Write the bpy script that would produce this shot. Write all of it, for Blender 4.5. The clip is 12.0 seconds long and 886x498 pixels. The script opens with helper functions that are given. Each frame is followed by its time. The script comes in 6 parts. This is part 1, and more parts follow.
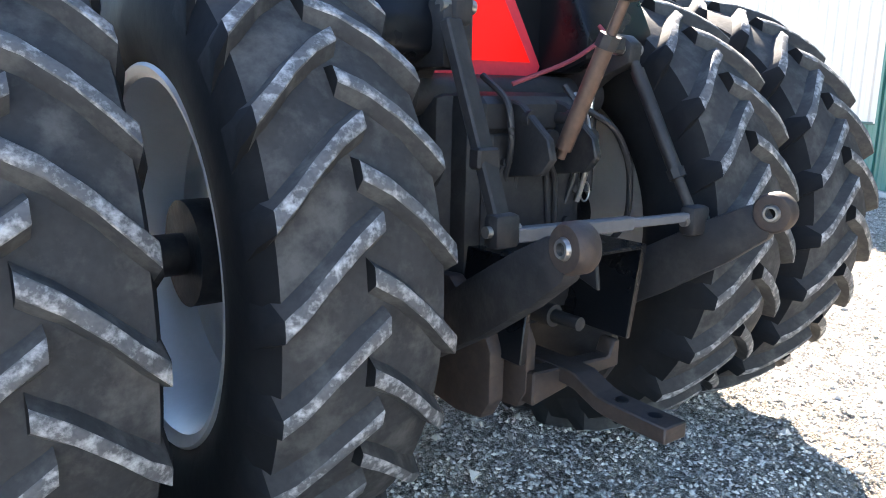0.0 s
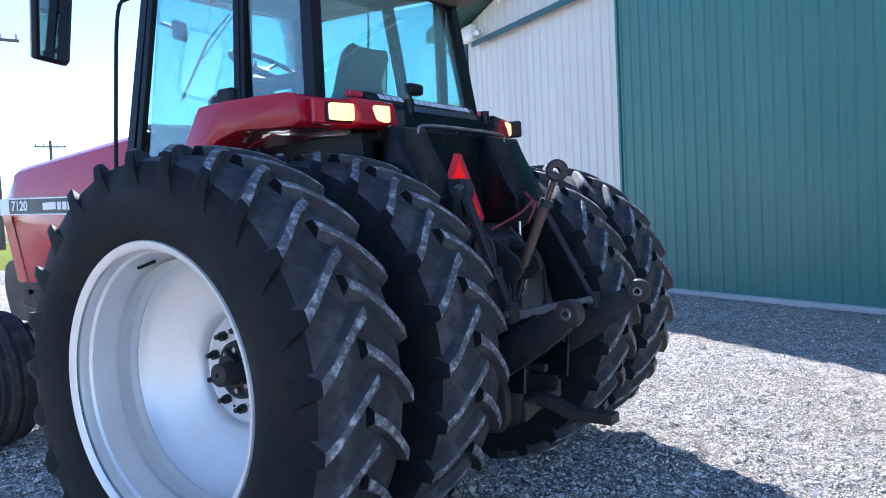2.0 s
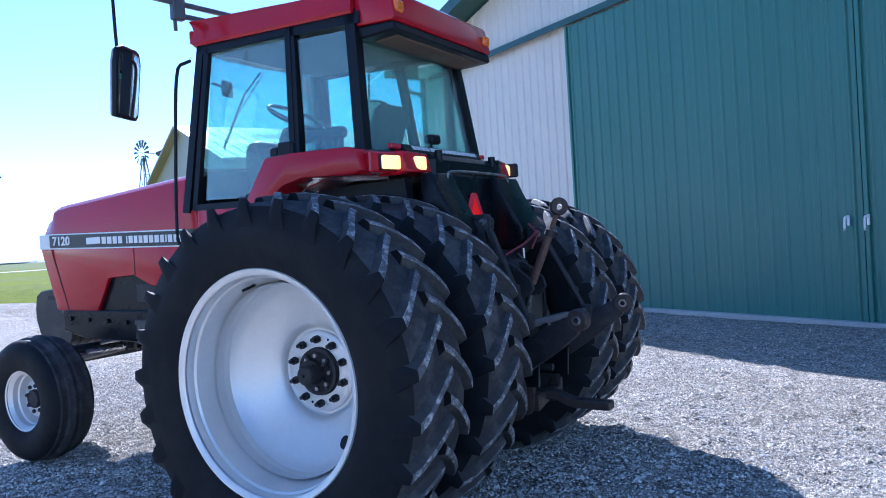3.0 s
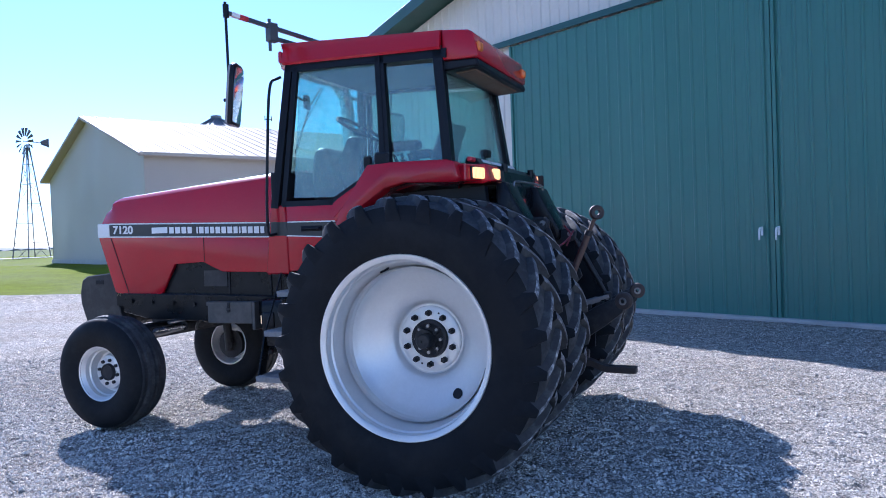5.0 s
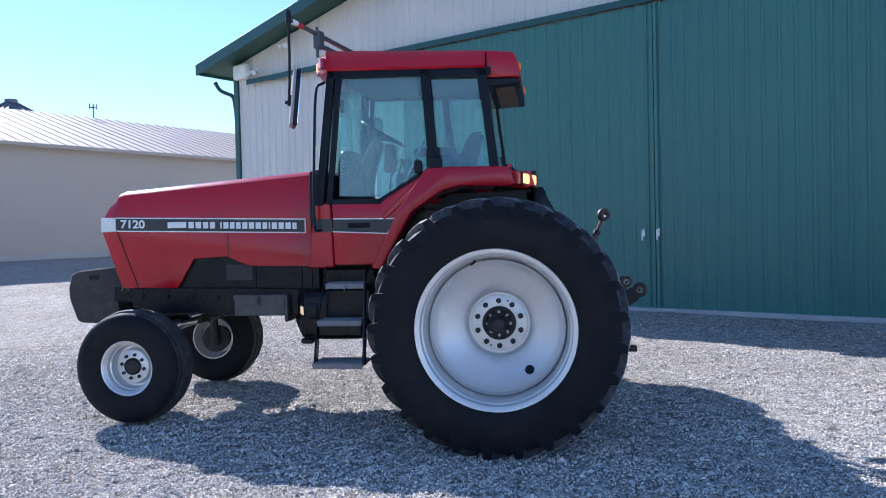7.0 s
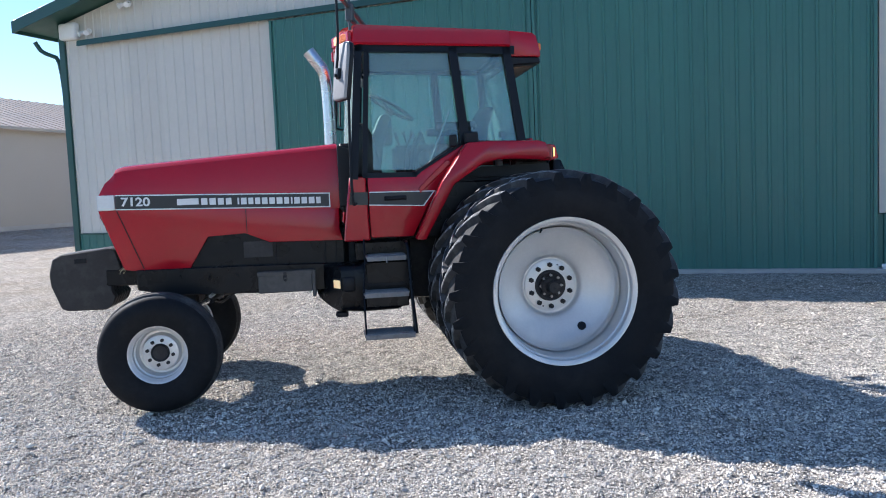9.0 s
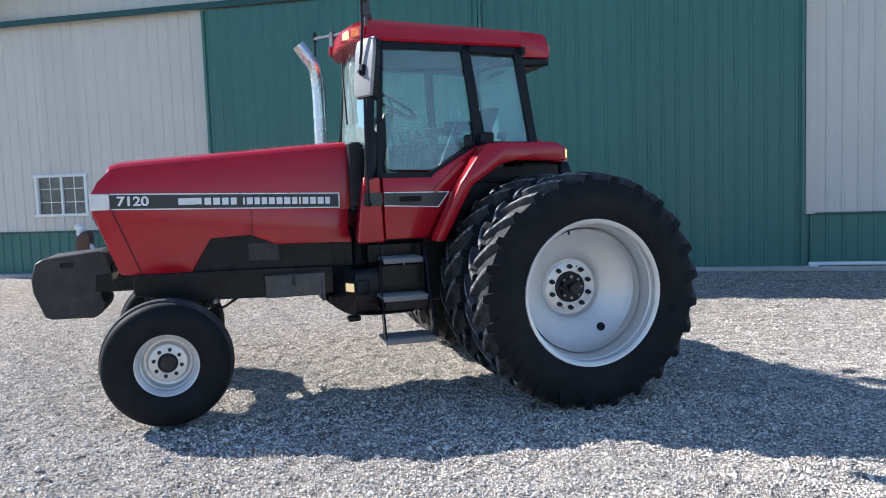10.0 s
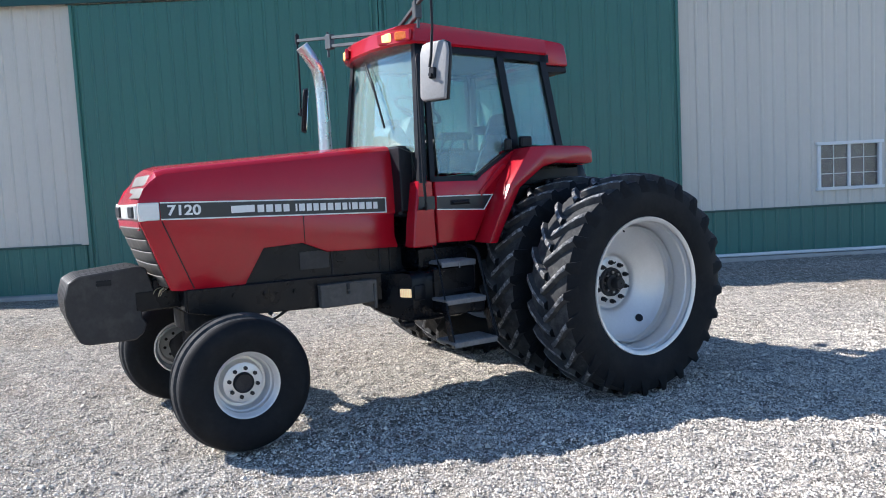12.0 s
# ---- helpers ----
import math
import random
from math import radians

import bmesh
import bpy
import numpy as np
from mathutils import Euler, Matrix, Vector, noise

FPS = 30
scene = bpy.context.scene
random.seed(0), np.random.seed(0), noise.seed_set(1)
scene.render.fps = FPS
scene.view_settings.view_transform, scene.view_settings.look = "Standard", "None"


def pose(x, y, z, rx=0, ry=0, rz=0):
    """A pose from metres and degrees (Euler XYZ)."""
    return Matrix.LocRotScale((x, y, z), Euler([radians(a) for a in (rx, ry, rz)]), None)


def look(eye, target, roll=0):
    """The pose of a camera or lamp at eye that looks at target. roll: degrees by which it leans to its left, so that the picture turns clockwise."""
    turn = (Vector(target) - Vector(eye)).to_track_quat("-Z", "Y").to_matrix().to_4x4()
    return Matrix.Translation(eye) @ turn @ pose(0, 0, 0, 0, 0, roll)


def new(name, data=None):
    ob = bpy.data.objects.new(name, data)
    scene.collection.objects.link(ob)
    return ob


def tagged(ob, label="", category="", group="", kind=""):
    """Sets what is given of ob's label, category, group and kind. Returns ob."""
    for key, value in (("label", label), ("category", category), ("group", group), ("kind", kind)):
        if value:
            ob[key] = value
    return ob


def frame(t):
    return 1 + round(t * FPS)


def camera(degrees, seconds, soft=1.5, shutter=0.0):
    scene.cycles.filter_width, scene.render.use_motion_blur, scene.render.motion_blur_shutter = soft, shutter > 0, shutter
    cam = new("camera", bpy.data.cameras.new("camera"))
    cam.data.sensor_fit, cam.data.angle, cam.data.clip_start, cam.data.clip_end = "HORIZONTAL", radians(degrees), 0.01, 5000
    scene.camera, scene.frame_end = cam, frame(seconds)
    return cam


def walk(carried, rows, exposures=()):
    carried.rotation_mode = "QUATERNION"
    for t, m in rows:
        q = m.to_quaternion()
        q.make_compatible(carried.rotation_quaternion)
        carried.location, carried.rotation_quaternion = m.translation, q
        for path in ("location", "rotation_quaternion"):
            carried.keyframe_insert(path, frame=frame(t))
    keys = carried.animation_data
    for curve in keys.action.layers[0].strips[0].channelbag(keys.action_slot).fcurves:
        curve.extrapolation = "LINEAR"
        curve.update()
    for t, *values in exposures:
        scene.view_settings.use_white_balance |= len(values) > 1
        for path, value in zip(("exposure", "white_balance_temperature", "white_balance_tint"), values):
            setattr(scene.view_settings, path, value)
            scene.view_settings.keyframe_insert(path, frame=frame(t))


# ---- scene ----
cam = camera(60.3, 12.0, soft=1.0)
PATH = [
    (0, (-0.313, -2.356, 1.287), (-0.023, -0.421, 0.874), 1.08),
    (0.5, (-0.576, -2.580, 1.329), (-0.109, -0.662, 1.007), 0.48),
    (1, (-0.883, -2.800, 1.347), (-0.250, -0.915, 1.131), -0.60),
    (1.5, (-1.177, -3.037, 1.360), (-0.403, -1.198, 1.213), -1.45),
    (2, (-1.462, -3.266, 1.373), (-0.587, -1.469, 1.283), -2.60),
    (2.5, (-1.822, -3.470, 1.401), (-0.869, -1.713, 1.347), -3.17),
    (3, (-2.146, -3.706, 1.413), (-1.134, -1.980, 1.382), -3.50),
    (3.5, (-2.541, -3.872, 1.431), (-1.470, -2.183, 1.408), -3.08),
    (3.7, (-2.704, -3.938, 1.432), (-1.608, -2.267, 1.408), -2.88),
    (5.3, (-3.706, -3.792, 1.421), (-2.405, -2.273, 1.384), -1.70),
    (5.5, (-3.860, -3.745, 1.417), (-2.521, -2.259, 1.382), -1.42),
    (6, (-4.265, -3.576, 1.445), (-2.835, -2.178, 1.411), -1.14),
    (6.5, (-4.635, -3.362, 1.446), (-3.114, -2.064, 1.408), -1.07),
    (7, (-4.979, -3.126, 1.460), (-3.383, -1.922, 1.406), -1.40),
    (7.2, (-5.148, -3.005, 1.466), (-3.521, -1.843, 1.405), -1.70),
    (9, (-6.069, -1.672, 1.531), (-4.203, -0.967, 1.380), -2.48),
    (9.5, (-6.129, -1.251, 1.561), (-4.218, -0.683, 1.400), -2.20),
    (10, (-6.228, -0.818, 1.582), (-4.284, -0.379, 1.416), -2.01),
    (10.5, (-6.247, -0.400, 1.581), (-4.279, -0.084, 1.417), -2.11),
    (11, (-6.321, 0.044, 1.594), (-4.336, 0.232, 1.433), -2.42),
    (11.5, (-6.433, 0.465, 1.628), (-4.441, 0.528, 1.463), -2.72),
    (12, (-6.428, 0.901, 1.611), (-4.436, 0.829, 1.448), -2.92),
]
EXPOSURES = [(0.0, 2.95, 6450, 12), (0.5, 2.72, 6200, 15), (1.0, 2.25, 5950, 16), (1.5, 1.90, 5500, 15), (2.0, 1.70, 5100, 15), (2.5, 1.46, 4800, 16), (3.0, 1.32, 4700, 17),
             (3.7, 1.20, 4800, 20), (5.4, 1.16, 4880, 20), (6.5, 1.13, 5030, 17), (7.2, 1.10, 5120, 16), (9.0, 1.07, 5500, 12), (12.0, 1.03, 5600, 11)]
walk(cam, [(t, look(eye, target, roll)) for t, eye, target, roll in PATH], EXPOSURES)

# ---- light ----
SUN = Vector((0.33, 1.243, 0.95)).normalized()
world = bpy.data.worlds.new("sky")
scene.world = world
world.use_nodes = True
wn, wl = world.node_tree.nodes, world.node_tree.links
sky = wn.new("ShaderNodeTexSky")
sky.sky_type, sky.sun_disc = "NISHITA", False
sky.sun_elevation, sky.sun_rotation = math.asin(SUN.z), math.atan2(SUN.x, SUN.y)
sky.air_density, sky.dust_density, sky.ozone_density = 0.9, 0.05, 2.0
wn["Background"].inputs["Strength"].default_value = 0.094
wl.new(sky.outputs["Color"], wn["Background"].inputs["Color"])
sun = new("sun", bpy.data.lights.new("sun", "SUN"))
sun.data.energy, sun.data.angle, sun.data.color = 5.0, radians(0.53), (1.0, 0.89, 0.75)
sun.matrix_world = look(SUN * 60, (0, 0, 0))
sun.name = "sun"


# ---- materials ----
def material(name, color, rough=0.6, metal=0.0, vary=0.12, scale=6.0, fine=60.0, bump=0.0, bump_scale=None,
             coat=0.0, spread=0.0, shift=False, dirt=None, dirt_amount=0.0, spec=None):
    """A surface with two scales of variation, optional dirt patches, and bump in metres."""
    m = bpy.data.materials.new(name)
    m.use_nodes = True
    n, l = m.node_tree.nodes, m.node_tree.links
    b = n["Principled BSDF"]
    b.inputs["Metallic"].default_value = metal
    if spec is not None:
        b.inputs["Specular IOR Level"].default_value = spec
    if coat:
        b.inputs["Coat Weight"].default_value = coat
        b.inputs["Coat Roughness"].default_value = 0.14
    tc = n.new("ShaderNodeTexCoord")
    coords = tc.outputs["Object"]
    if shift:
        inf, add = n.new("ShaderNodeObjectInfo"), n.new("ShaderNodeVectorMath")
        add.operation = "MULTIPLY_ADD"
        add.inputs[0].default_value = (7, 11, 13)
        l.new(inf.outputs["Random"], add.inputs[1])
        l.new(coords, add.inputs[2])
        coords = add.outputs[0]
    big, small = n.new("ShaderNodeTexNoise"), n.new("ShaderNodeTexNoise")
    for node, s, d in ((big, scale, 4), (small, fine, 3)):
        node.inputs["Scale"].default_value, node.inputs["Detail"].default_value = s, d
        l.new(coords, node.inputs["Vector"])
    mix = n.new("ShaderNodeMix")
    mix.data_type = "FLOAT"
    mix.inputs[0].default_value = 0.4
    l.new(big.outputs["Fac"], mix.inputs[2])
    l.new(small.outputs["Fac"], mix.inputs[3])
    ramp = n.new("ShaderNodeMapRange")
    ramp.inputs[1].default_value, ramp.inputs[2].default_value = 0.3, 0.7
    ramp.inputs[3].default_value, ramp.inputs[4].default_value = 1 - vary, 1 + vary
    l.new(mix.outputs[0], ramp.inputs[0])
    tone = n.new("ShaderNodeMix")
    tone.data_type, tone.blend_type = "RGBA", "MULTIPLY"
    tone.inputs[0].default_value = 1.0
    tone.inputs[6].default_value = (*color, 1)
    comb = n.new("ShaderNodeCombineColor")
    for k in range(3):
        l.new(ramp.outputs[0], comb.inputs[k])
    l.new(comb.outputs[0], tone.inputs[7])
    out = tone.outputs[2]
    if spread:
        info = n.new("ShaderNodeObjectInfo")
        hsv = n.new("ShaderNodeHueSaturation")
        mr = n.new("ShaderNodeMapRange")
        mr.inputs[3].default_value, mr.inputs[4].default_value = 1 - spread, 1 + spread
        l.new(info.outputs["Random"], mr.inputs[0])
        l.new(mr.outputs[0], hsv.inputs["Value"])
        l.new(out, hsv.inputs["Color"])
        out = hsv.outputs[0]
    rr = n.new("ShaderNodeMapRange")
    rr.inputs[1].default_value, rr.inputs[2].default_value = 0.3, 0.7
    rr.inputs[3].default_value, rr.inputs[4].default_value = max(0.02, rough * 0.8), min(1, rough * 1.2)
    l.new(big.outputs["Fac"], rr.inputs[0])
    l.new(rr.outputs[0], b.inputs["Roughness"])
    if dirt:
        dn = n.new("ShaderNodeTexNoise")
        dn.inputs["Scale"].default_value, dn.inputs["Detail"].default_value = scale * 1.7, 7
        dn.inputs["Roughness"].default_value = 0.65
        l.new(coords, dn.inputs["Vector"])
        dr = n.new("ShaderNodeMapRange")
        dr.inputs[1].default_value, dr.inputs[2].default_value = 0.48, 0.68
        dr.inputs[4].default_value = dirt_amount
        l.new(dn.outputs["Fac"], dr.inputs[0])
        dm = n.new("ShaderNodeMix")
        dm.data_type = "RGBA"
        dm.inputs[7].default_value = (*dirt, 1)
        l.new(dr.outputs[0], dm.inputs[0])
        l.new(out, dm.inputs[6])
        out = dm.outputs[2]
    l.new(out, b.inputs["Base Color"])
    if bump:
        bn = n.new("ShaderNodeTexNoise")
        bn.inputs["Scale"].default_value, bn.inputs["Detail"].default_value = bump_scale or fine, 4
        l.new(coords, bn.inputs["Vector"])
        bp = n.new("ShaderNodeBump")
        bp.inputs["Distance"].default_value = bump
        bp.inputs["Strength"].default_value = 1.0
        l.new(bn.outputs["Fac"], bp.inputs["Height"])
        l.new(bp.outputs["Normal"], b.inputs["Normal"])
    return m


def glass_material(name, tint, rough=0.0, dust=0.0):
    m = bpy.data.materials.new(name)
    m.use_nodes = True
    n, l = m.node_tree.nodes, m.node_tree.links
    n.remove(n["Principled BSDF"])
    tr, gl, mx, lw = (n.new("ShaderNodeBsdfTransparent"), n.new("ShaderNodeBsdfGlossy"), n.new("ShaderNodeMixShader"), n.new("ShaderNodeLayerWeight"))
    tr.inputs["Color"].default_value = (*tint, 1)
    gl.inputs["Roughness"].default_value = rough
    pw, mr = n.new("ShaderNodeMath"), n.new("ShaderNodeMapRange")
    pw.operation = "POWER"
    pw.inputs[1].default_value = 2.6
    mr.inputs[3].default_value, mr.inputs[4].default_value = 0.07, 0.8
    lw.inputs["Blend"].default_value = 0.5
    l.new(lw.outputs["Facing"], pw.inputs[0])
    l.new(pw.outputs[0], mr.inputs[0])
    l.new(mr.outputs[0], mx.inputs[0])
    l.new(tr.outputs[0], mx.inputs[1])
    l.new(gl.outputs[0], mx.inputs[2])
    film, veil = n.new("ShaderNodeBsdfDiffuse"), n.new("ShaderNodeMixShader")
    film.inputs["Color"].default_value = (0.60, 0.76, 0.73, 1)
    veil.inputs[0].default_value = dust
    l.new(mx.outputs[0], veil.inputs[1])
    l.new(film.outputs[0], veil.inputs[2])
    l.new(veil.outputs[0], n["Material Output"].inputs["Surface"])
    return m


def glow_material(name, color, strength, ribs=0.0):
    """A lit lens, or a surface given emission; ribs moulded into the glass vary its glow."""
    m = bpy.data.materials.new(name)
    m.use_nodes = True
    n, l = m.node_tree.nodes, m.node_tree.links
    b = n["Principled BSDF"]
    b.inputs["Base Color"].default_value = (*color, 1)
    b.inputs["Emission Color"].default_value = (*color, 1)
    b.inputs["Emission Strength"].default_value = strength
    b.inputs["Roughness"].default_value = 0.25
    if ribs:
        tc, wave, cell, add, mr = (n.new("ShaderNodeTexCoord"), n.new("ShaderNodeTexWave"), n.new("ShaderNodeTexNoise"), n.new("ShaderNodeMath"), n.new("ShaderNodeMapRange"))
        wave.inputs["Scale"].default_value = ribs
        cell.inputs["Scale"].default_value = 26.0
        l.new(tc.outputs["Object"], wave.inputs["Vector"])
        l.new(tc.outputs["Object"], cell.inputs["Vector"])
        l.new(wave.outputs["Fac"], add.inputs[0])
        l.new(cell.outputs["Fac"], add.inputs[1])
        mr.inputs[1].default_value, mr.inputs[2].default_value = 0.3, 1.5
        mr.inputs[3].default_value, mr.inputs[4].default_value = strength * 0.45, strength * 1.5
        l.new(add.outputs[0], mr.inputs[0])
        l.new(mr.outputs[0], b.inputs["Emission Strength"])
    return m


RED = material("red_paint", (0.37, 0.005, 0.016), 0.22, coat=0.3, vary=0.06, scale=2.5, dirt=(0.36, 0.012, 0.02), dirt_amount=0.25, spec=0.3)
REDTAPE = material("red_tape", (0.5, 0.03, 0.03), 0.5, vary=0.15)
DUSTYRUB = material("dusty_tread_rubber", (0.040, 0.040, 0.041), 0.8, vary=0.3, scale=7, fine=60, bump=0.0008, dirt=(0.12, 0.118, 0.11), dirt_amount=0.55, spec=0.2)
BLACK = material("black_paint", (0.005, 0.006, 0.008), 0.28, spec=0.2, vary=0.3, scale=5, dirt=(0.018, 0.018, 0.019), dirt_amount=0.3)
CAST = material("cast_iron_paint", (0.016, 0.016, 0.018), 0.6, spec=0.35, vary=0.3, scale=9, bump=0.0015, dirt=(0.06, 0.055, 0.05), dirt_amount=0.4)
TRIM = material("black_trim", (0.008, 0.009, 0.012), 0.42, vary=0.15, spec=0.22)
RUBBER = material("tyre_rubber", (0.008, 0.009, 0.011), 0.72, vary=0.25, scale=4, fine=45, bump=0.0008, dirt=(0.03, 0.03, 0.03), dirt_amount=0.25, spec=0.18)
SILVER = material("silver_wheel_paint", (0.66, 0.655, 0.64), 0.42, metal=0.45, vary=0.05, scale=3, dirt=(0.54, 0.53, 0.51), dirt_amount=0.35)
STEEL = material("worn_steel", (0.30, 0.29, 0.28), 0.42, metal=0.85, vary=0.2, scale=12, dirt=(0.12, 0.08, 0.06), dirt_amount=0.4)
RUST = material("rusty_steel", (0.105, 0.068, 0.052), 0.6, metal=0.5, vary=0.35, scale=14, bump=0.001)
CHROME = material("chrome_pipe", (0.60, 0.60, 0.61), 0.27, metal=1.0, vary=0.06, scale=5)
WHITE = material("white_paint", (0.78, 0.78, 0.76), 0.5, vary=0.05)
REDHOSE = material("red_hose_rubber", (0.16, 0.02, 0.03), 0.6, vary=0.15)
STRAW = material("dry_straw", (0.48, 0.40, 0.24), 0.8, vary=0.2)
DECAL = material("black_decal", (0.02, 0.021, 0.022), 0.35, vary=0.1)
LETTER = material("white_decal", (0.75, 0.75, 0.73), 0.45, vary=0.05)
SIDEW = material("cream_sheet_steel", (0.62, 0.585, 0.515), 0.45, vary=0.035, scale=0.8, fine=12, spread=0.03)
GREEN = material("green_sheet_steel", (0.048, 0.160, 0.130), 0.42, vary=0.06, scale=0.9, fine=14, spread=0.04, dirt=(0.06, 0.14, 0.12), dirt_amount=0.25)
DKGREEN = material("green_trim_steel", (0.022, 0.075, 0.062), 0.45, vary=0.08, scale=1.5)
CONCRETE = material("concrete", (0.42, 0.40, 0.37), 0.85, vary=0.18, scale=3, bump=0.002)
ROOFM = material("light_steel_roof", (0.40, 0.335, 0.275), 0.6, vary=0.06, scale=0.6, spread=0.05, spec=0.25)
CREAM = material("cream_wall", (0.42, 0.375, 0.31), 0.6, vary=0.05, scale=0.5)
GALV = material("galvanised_steel", (0.42, 0.43, 0.45), 0.4, metal=0.7, vary=0.12, scale=2)
GREYP = material("grey_mirror_housing", (0.26, 0.26, 0.26), 0.5, vary=0.12, scale=8, dirt=(0.22, 0.2, 0.19), dirt_amount=0.4)
BAR = material("grey_square_bar", (0.07, 0.075, 0.08), 0.45, vary=0.25, metal=0.3)
BINGREY = material("dull_grey_steel", (0.15, 0.155, 0.16), 0.6, vary=0.15, scale=2)
DARKSTEEL = material("dark_weathered_steel", (0.09, 0.09, 0.095), 0.6, vary=0.2)
WOOD = material("pole_wood", (0.17, 0.13, 0.10), 0.85, vary=0.2, scale=3, bump=0.004)
GLASS = glass_material("cab_glass", (0.72, 0.92, 0.89), dust=0.13)
PANE = glass_material("window_glass", (0.72, 0.72, 0.75), 0.22)
# flat board behind the panes; its pinkish grey stands in for their reflection
PANEBACK = material("pane_reflection_backing", (0.34, 0.30, 0.31), 0.8, vary=0.5, scale=2.5)
MIRROR = material("mirror_glass", (0.9, 0.9, 0.9), 0.03, metal=1.0, vary=0.0)
SEAT = material("grey_seat_cloth", (0.055, 0.052, 0.055), 0.9, vary=0.2, bump=0.001)
INTERIOR = material("grey_cab_lining", (0.10, 0.10, 0.103), 0.75, vary=0.12)
PLASTIC = material("black_plastic", (0.02, 0.02, 0.022), 0.5, vary=0.15)
LAMP = glow_material("work_lamp_glow", (1.0, 0.52, 0.17), 0.62, 22.0)
SIDELAMP = glow_material("dim_side_lamp", (0.9, 0.62, 0.30), 0.3, 26.0)
AMBER = material("amber_lens", (0.72, 0.17, 0.015), 0.25, vary=0.1, scale=20)
REDLENS = material("dull_red_border", (0.55, 0.03, 0.05), 0.5, vary=0.15)
# the sign is no lamp; slight emission is added to brighten its red
SMV = glow_material("emissive_fluorescent_red", (0.92, 0.008, 0.006), 0.12)
BRONZE = material("statue_brown", (0.09, 0.05, 0.03), 0.55, vary=0.2)
BLUE = material("globe_blue", (0.05, 0.20, 0.45), 0.45, vary=0.15)
YELLOW = material("beak_yellow", (0.65, 0.48, 0.18), 0.5)


# ---- mesh helpers ----
def mesh_of(name, bm, mats, smooth=None):
    me = bpy.data.meshes.new(name)
    bm.normal_update()
    bm.to_mesh(me)
    bm.free()
    for m in (mats if isinstance(mats, (list, tuple)) else [mats]):
        me.materials.append(m)
    if smooth is not None:
        for p in me.polygons:
            p.use_smooth = True
        me.set_sharp_from_angle(angle=radians(smooth))
    return me


def part(name, bm, mats, parent=None, label="", smooth=35, m=None):
    """Links a bmesh, or a mesh that is there already, as one object under its parent."""
    me = bm if isinstance(bm, bpy.types.Mesh) else mesh_of(name, bm, mats, smooth)
    ob = new(name, me)
    if parent is not None:
        ob.parent = parent
    if m is not None:
        ob.matrix_basis = m
    if label:
        tagged(ob, label)
    return ob


def thing(name, label, category, m=None, group="", kind=""):
    ob = new(name)
    if m is not None:
        ob.matrix_basis = m
    return tagged(ob, label, category, group, kind)


def box(bm, c, s, bevel=0.0, rot=None, mat=0, seg=1):
    """A box with centre c and size s, its edges bevelled."""
    r = bmesh.ops.create_cube(bm, size=1.0)
    vs = r["verts"]
    bmesh.ops.scale(bm, vec=s, verts=vs)
    if bevel:
        es = list({e for v in vs for e in v.link_edges})
        g = bmesh.ops.bevel(bm, geom=es, offset=bevel, segments=seg, affect="EDGES", profile=0.5)
        vs = list({v for f in g["faces"] for v in f.verts} | {v for v in vs if v.is_valid})
    if rot is not None:
        bmesh.ops.rotate(bm, cent=(0, 0, 0), matrix=Euler([radians(a) for a in rot]).to_matrix(), verts=vs)
    bmesh.ops.translate(bm, vec=c, verts=vs)
    for f in {f for v in vs for f in v.link_faces}:
        f.material_index = mat
    return vs


def tube(bm, a, b, r1, r2=None, seg=14, caps=True, mat=0):
    """A round bar from a to b."""
    a, b = Vector(a), Vector(b)
    d = b - a
    res = bmesh.ops.create_cone(bm, cap_ends=caps, segments=seg, radius1=r1, radius2=r1 if r2 is None else r2, depth=d.length)
    q = d.to_track_quat("Z", "Y").to_matrix().to_4x4()
    bmesh.ops.transform(bm, matrix=Matrix.Translation((a + b) / 2) @ q, verts=res["verts"])
    for f in {f for v in res["verts"] for f in v.link_faces}:
        f.material_index = mat
    return res["verts"]


def sweep(bm, pts, r, seg=10, mat=0):
    """A round pipe along points, radius r or a list of radii."""
    pts = [Vector(p) for p in pts]
    rings = []
    for i, p in enumerate(pts):
        d = (pts[min(i + 1, len(pts) - 1)] - pts[max(i - 1, 0)]).normalized()
        q = d.to_track_quat("Z", "Y")
        rr = r[i] if isinstance(r, (list, tuple)) else r
        rings.append([bm.verts.new(p + q @ Vector((rr * math.cos(a), rr * math.sin(a), 0)))
                      for a in (2 * math.pi * k / seg for k in range(seg))])
    for a, b in zip(rings, rings[1:]):
        for k in range(seg):
            f = bm.faces.new((a[k], a[(k + 1) % seg], b[(k + 1) % seg], b[k]))
            f.material_index = mat
    bm.faces.new(rings[0][::-1]).material_index = mat
    bm.faces.new(rings[-1]).material_index = mat


def arc_points(pts, n=5, cut=0.3):
    """Rounds the corners of a polyline."""
    pts = [Vector(p) for p in pts]
    out = [pts[0]]
    for a, b, c in zip(pts, pts[1:], pts[2:]):
        u, v = b + (a - b) * cut, b + (c - b) * cut
        out += [u.lerp(b, t).lerp(b.lerp(v, t), t) for t in (k / n for k in range(n + 1))]
    return out + [pts[-1]]


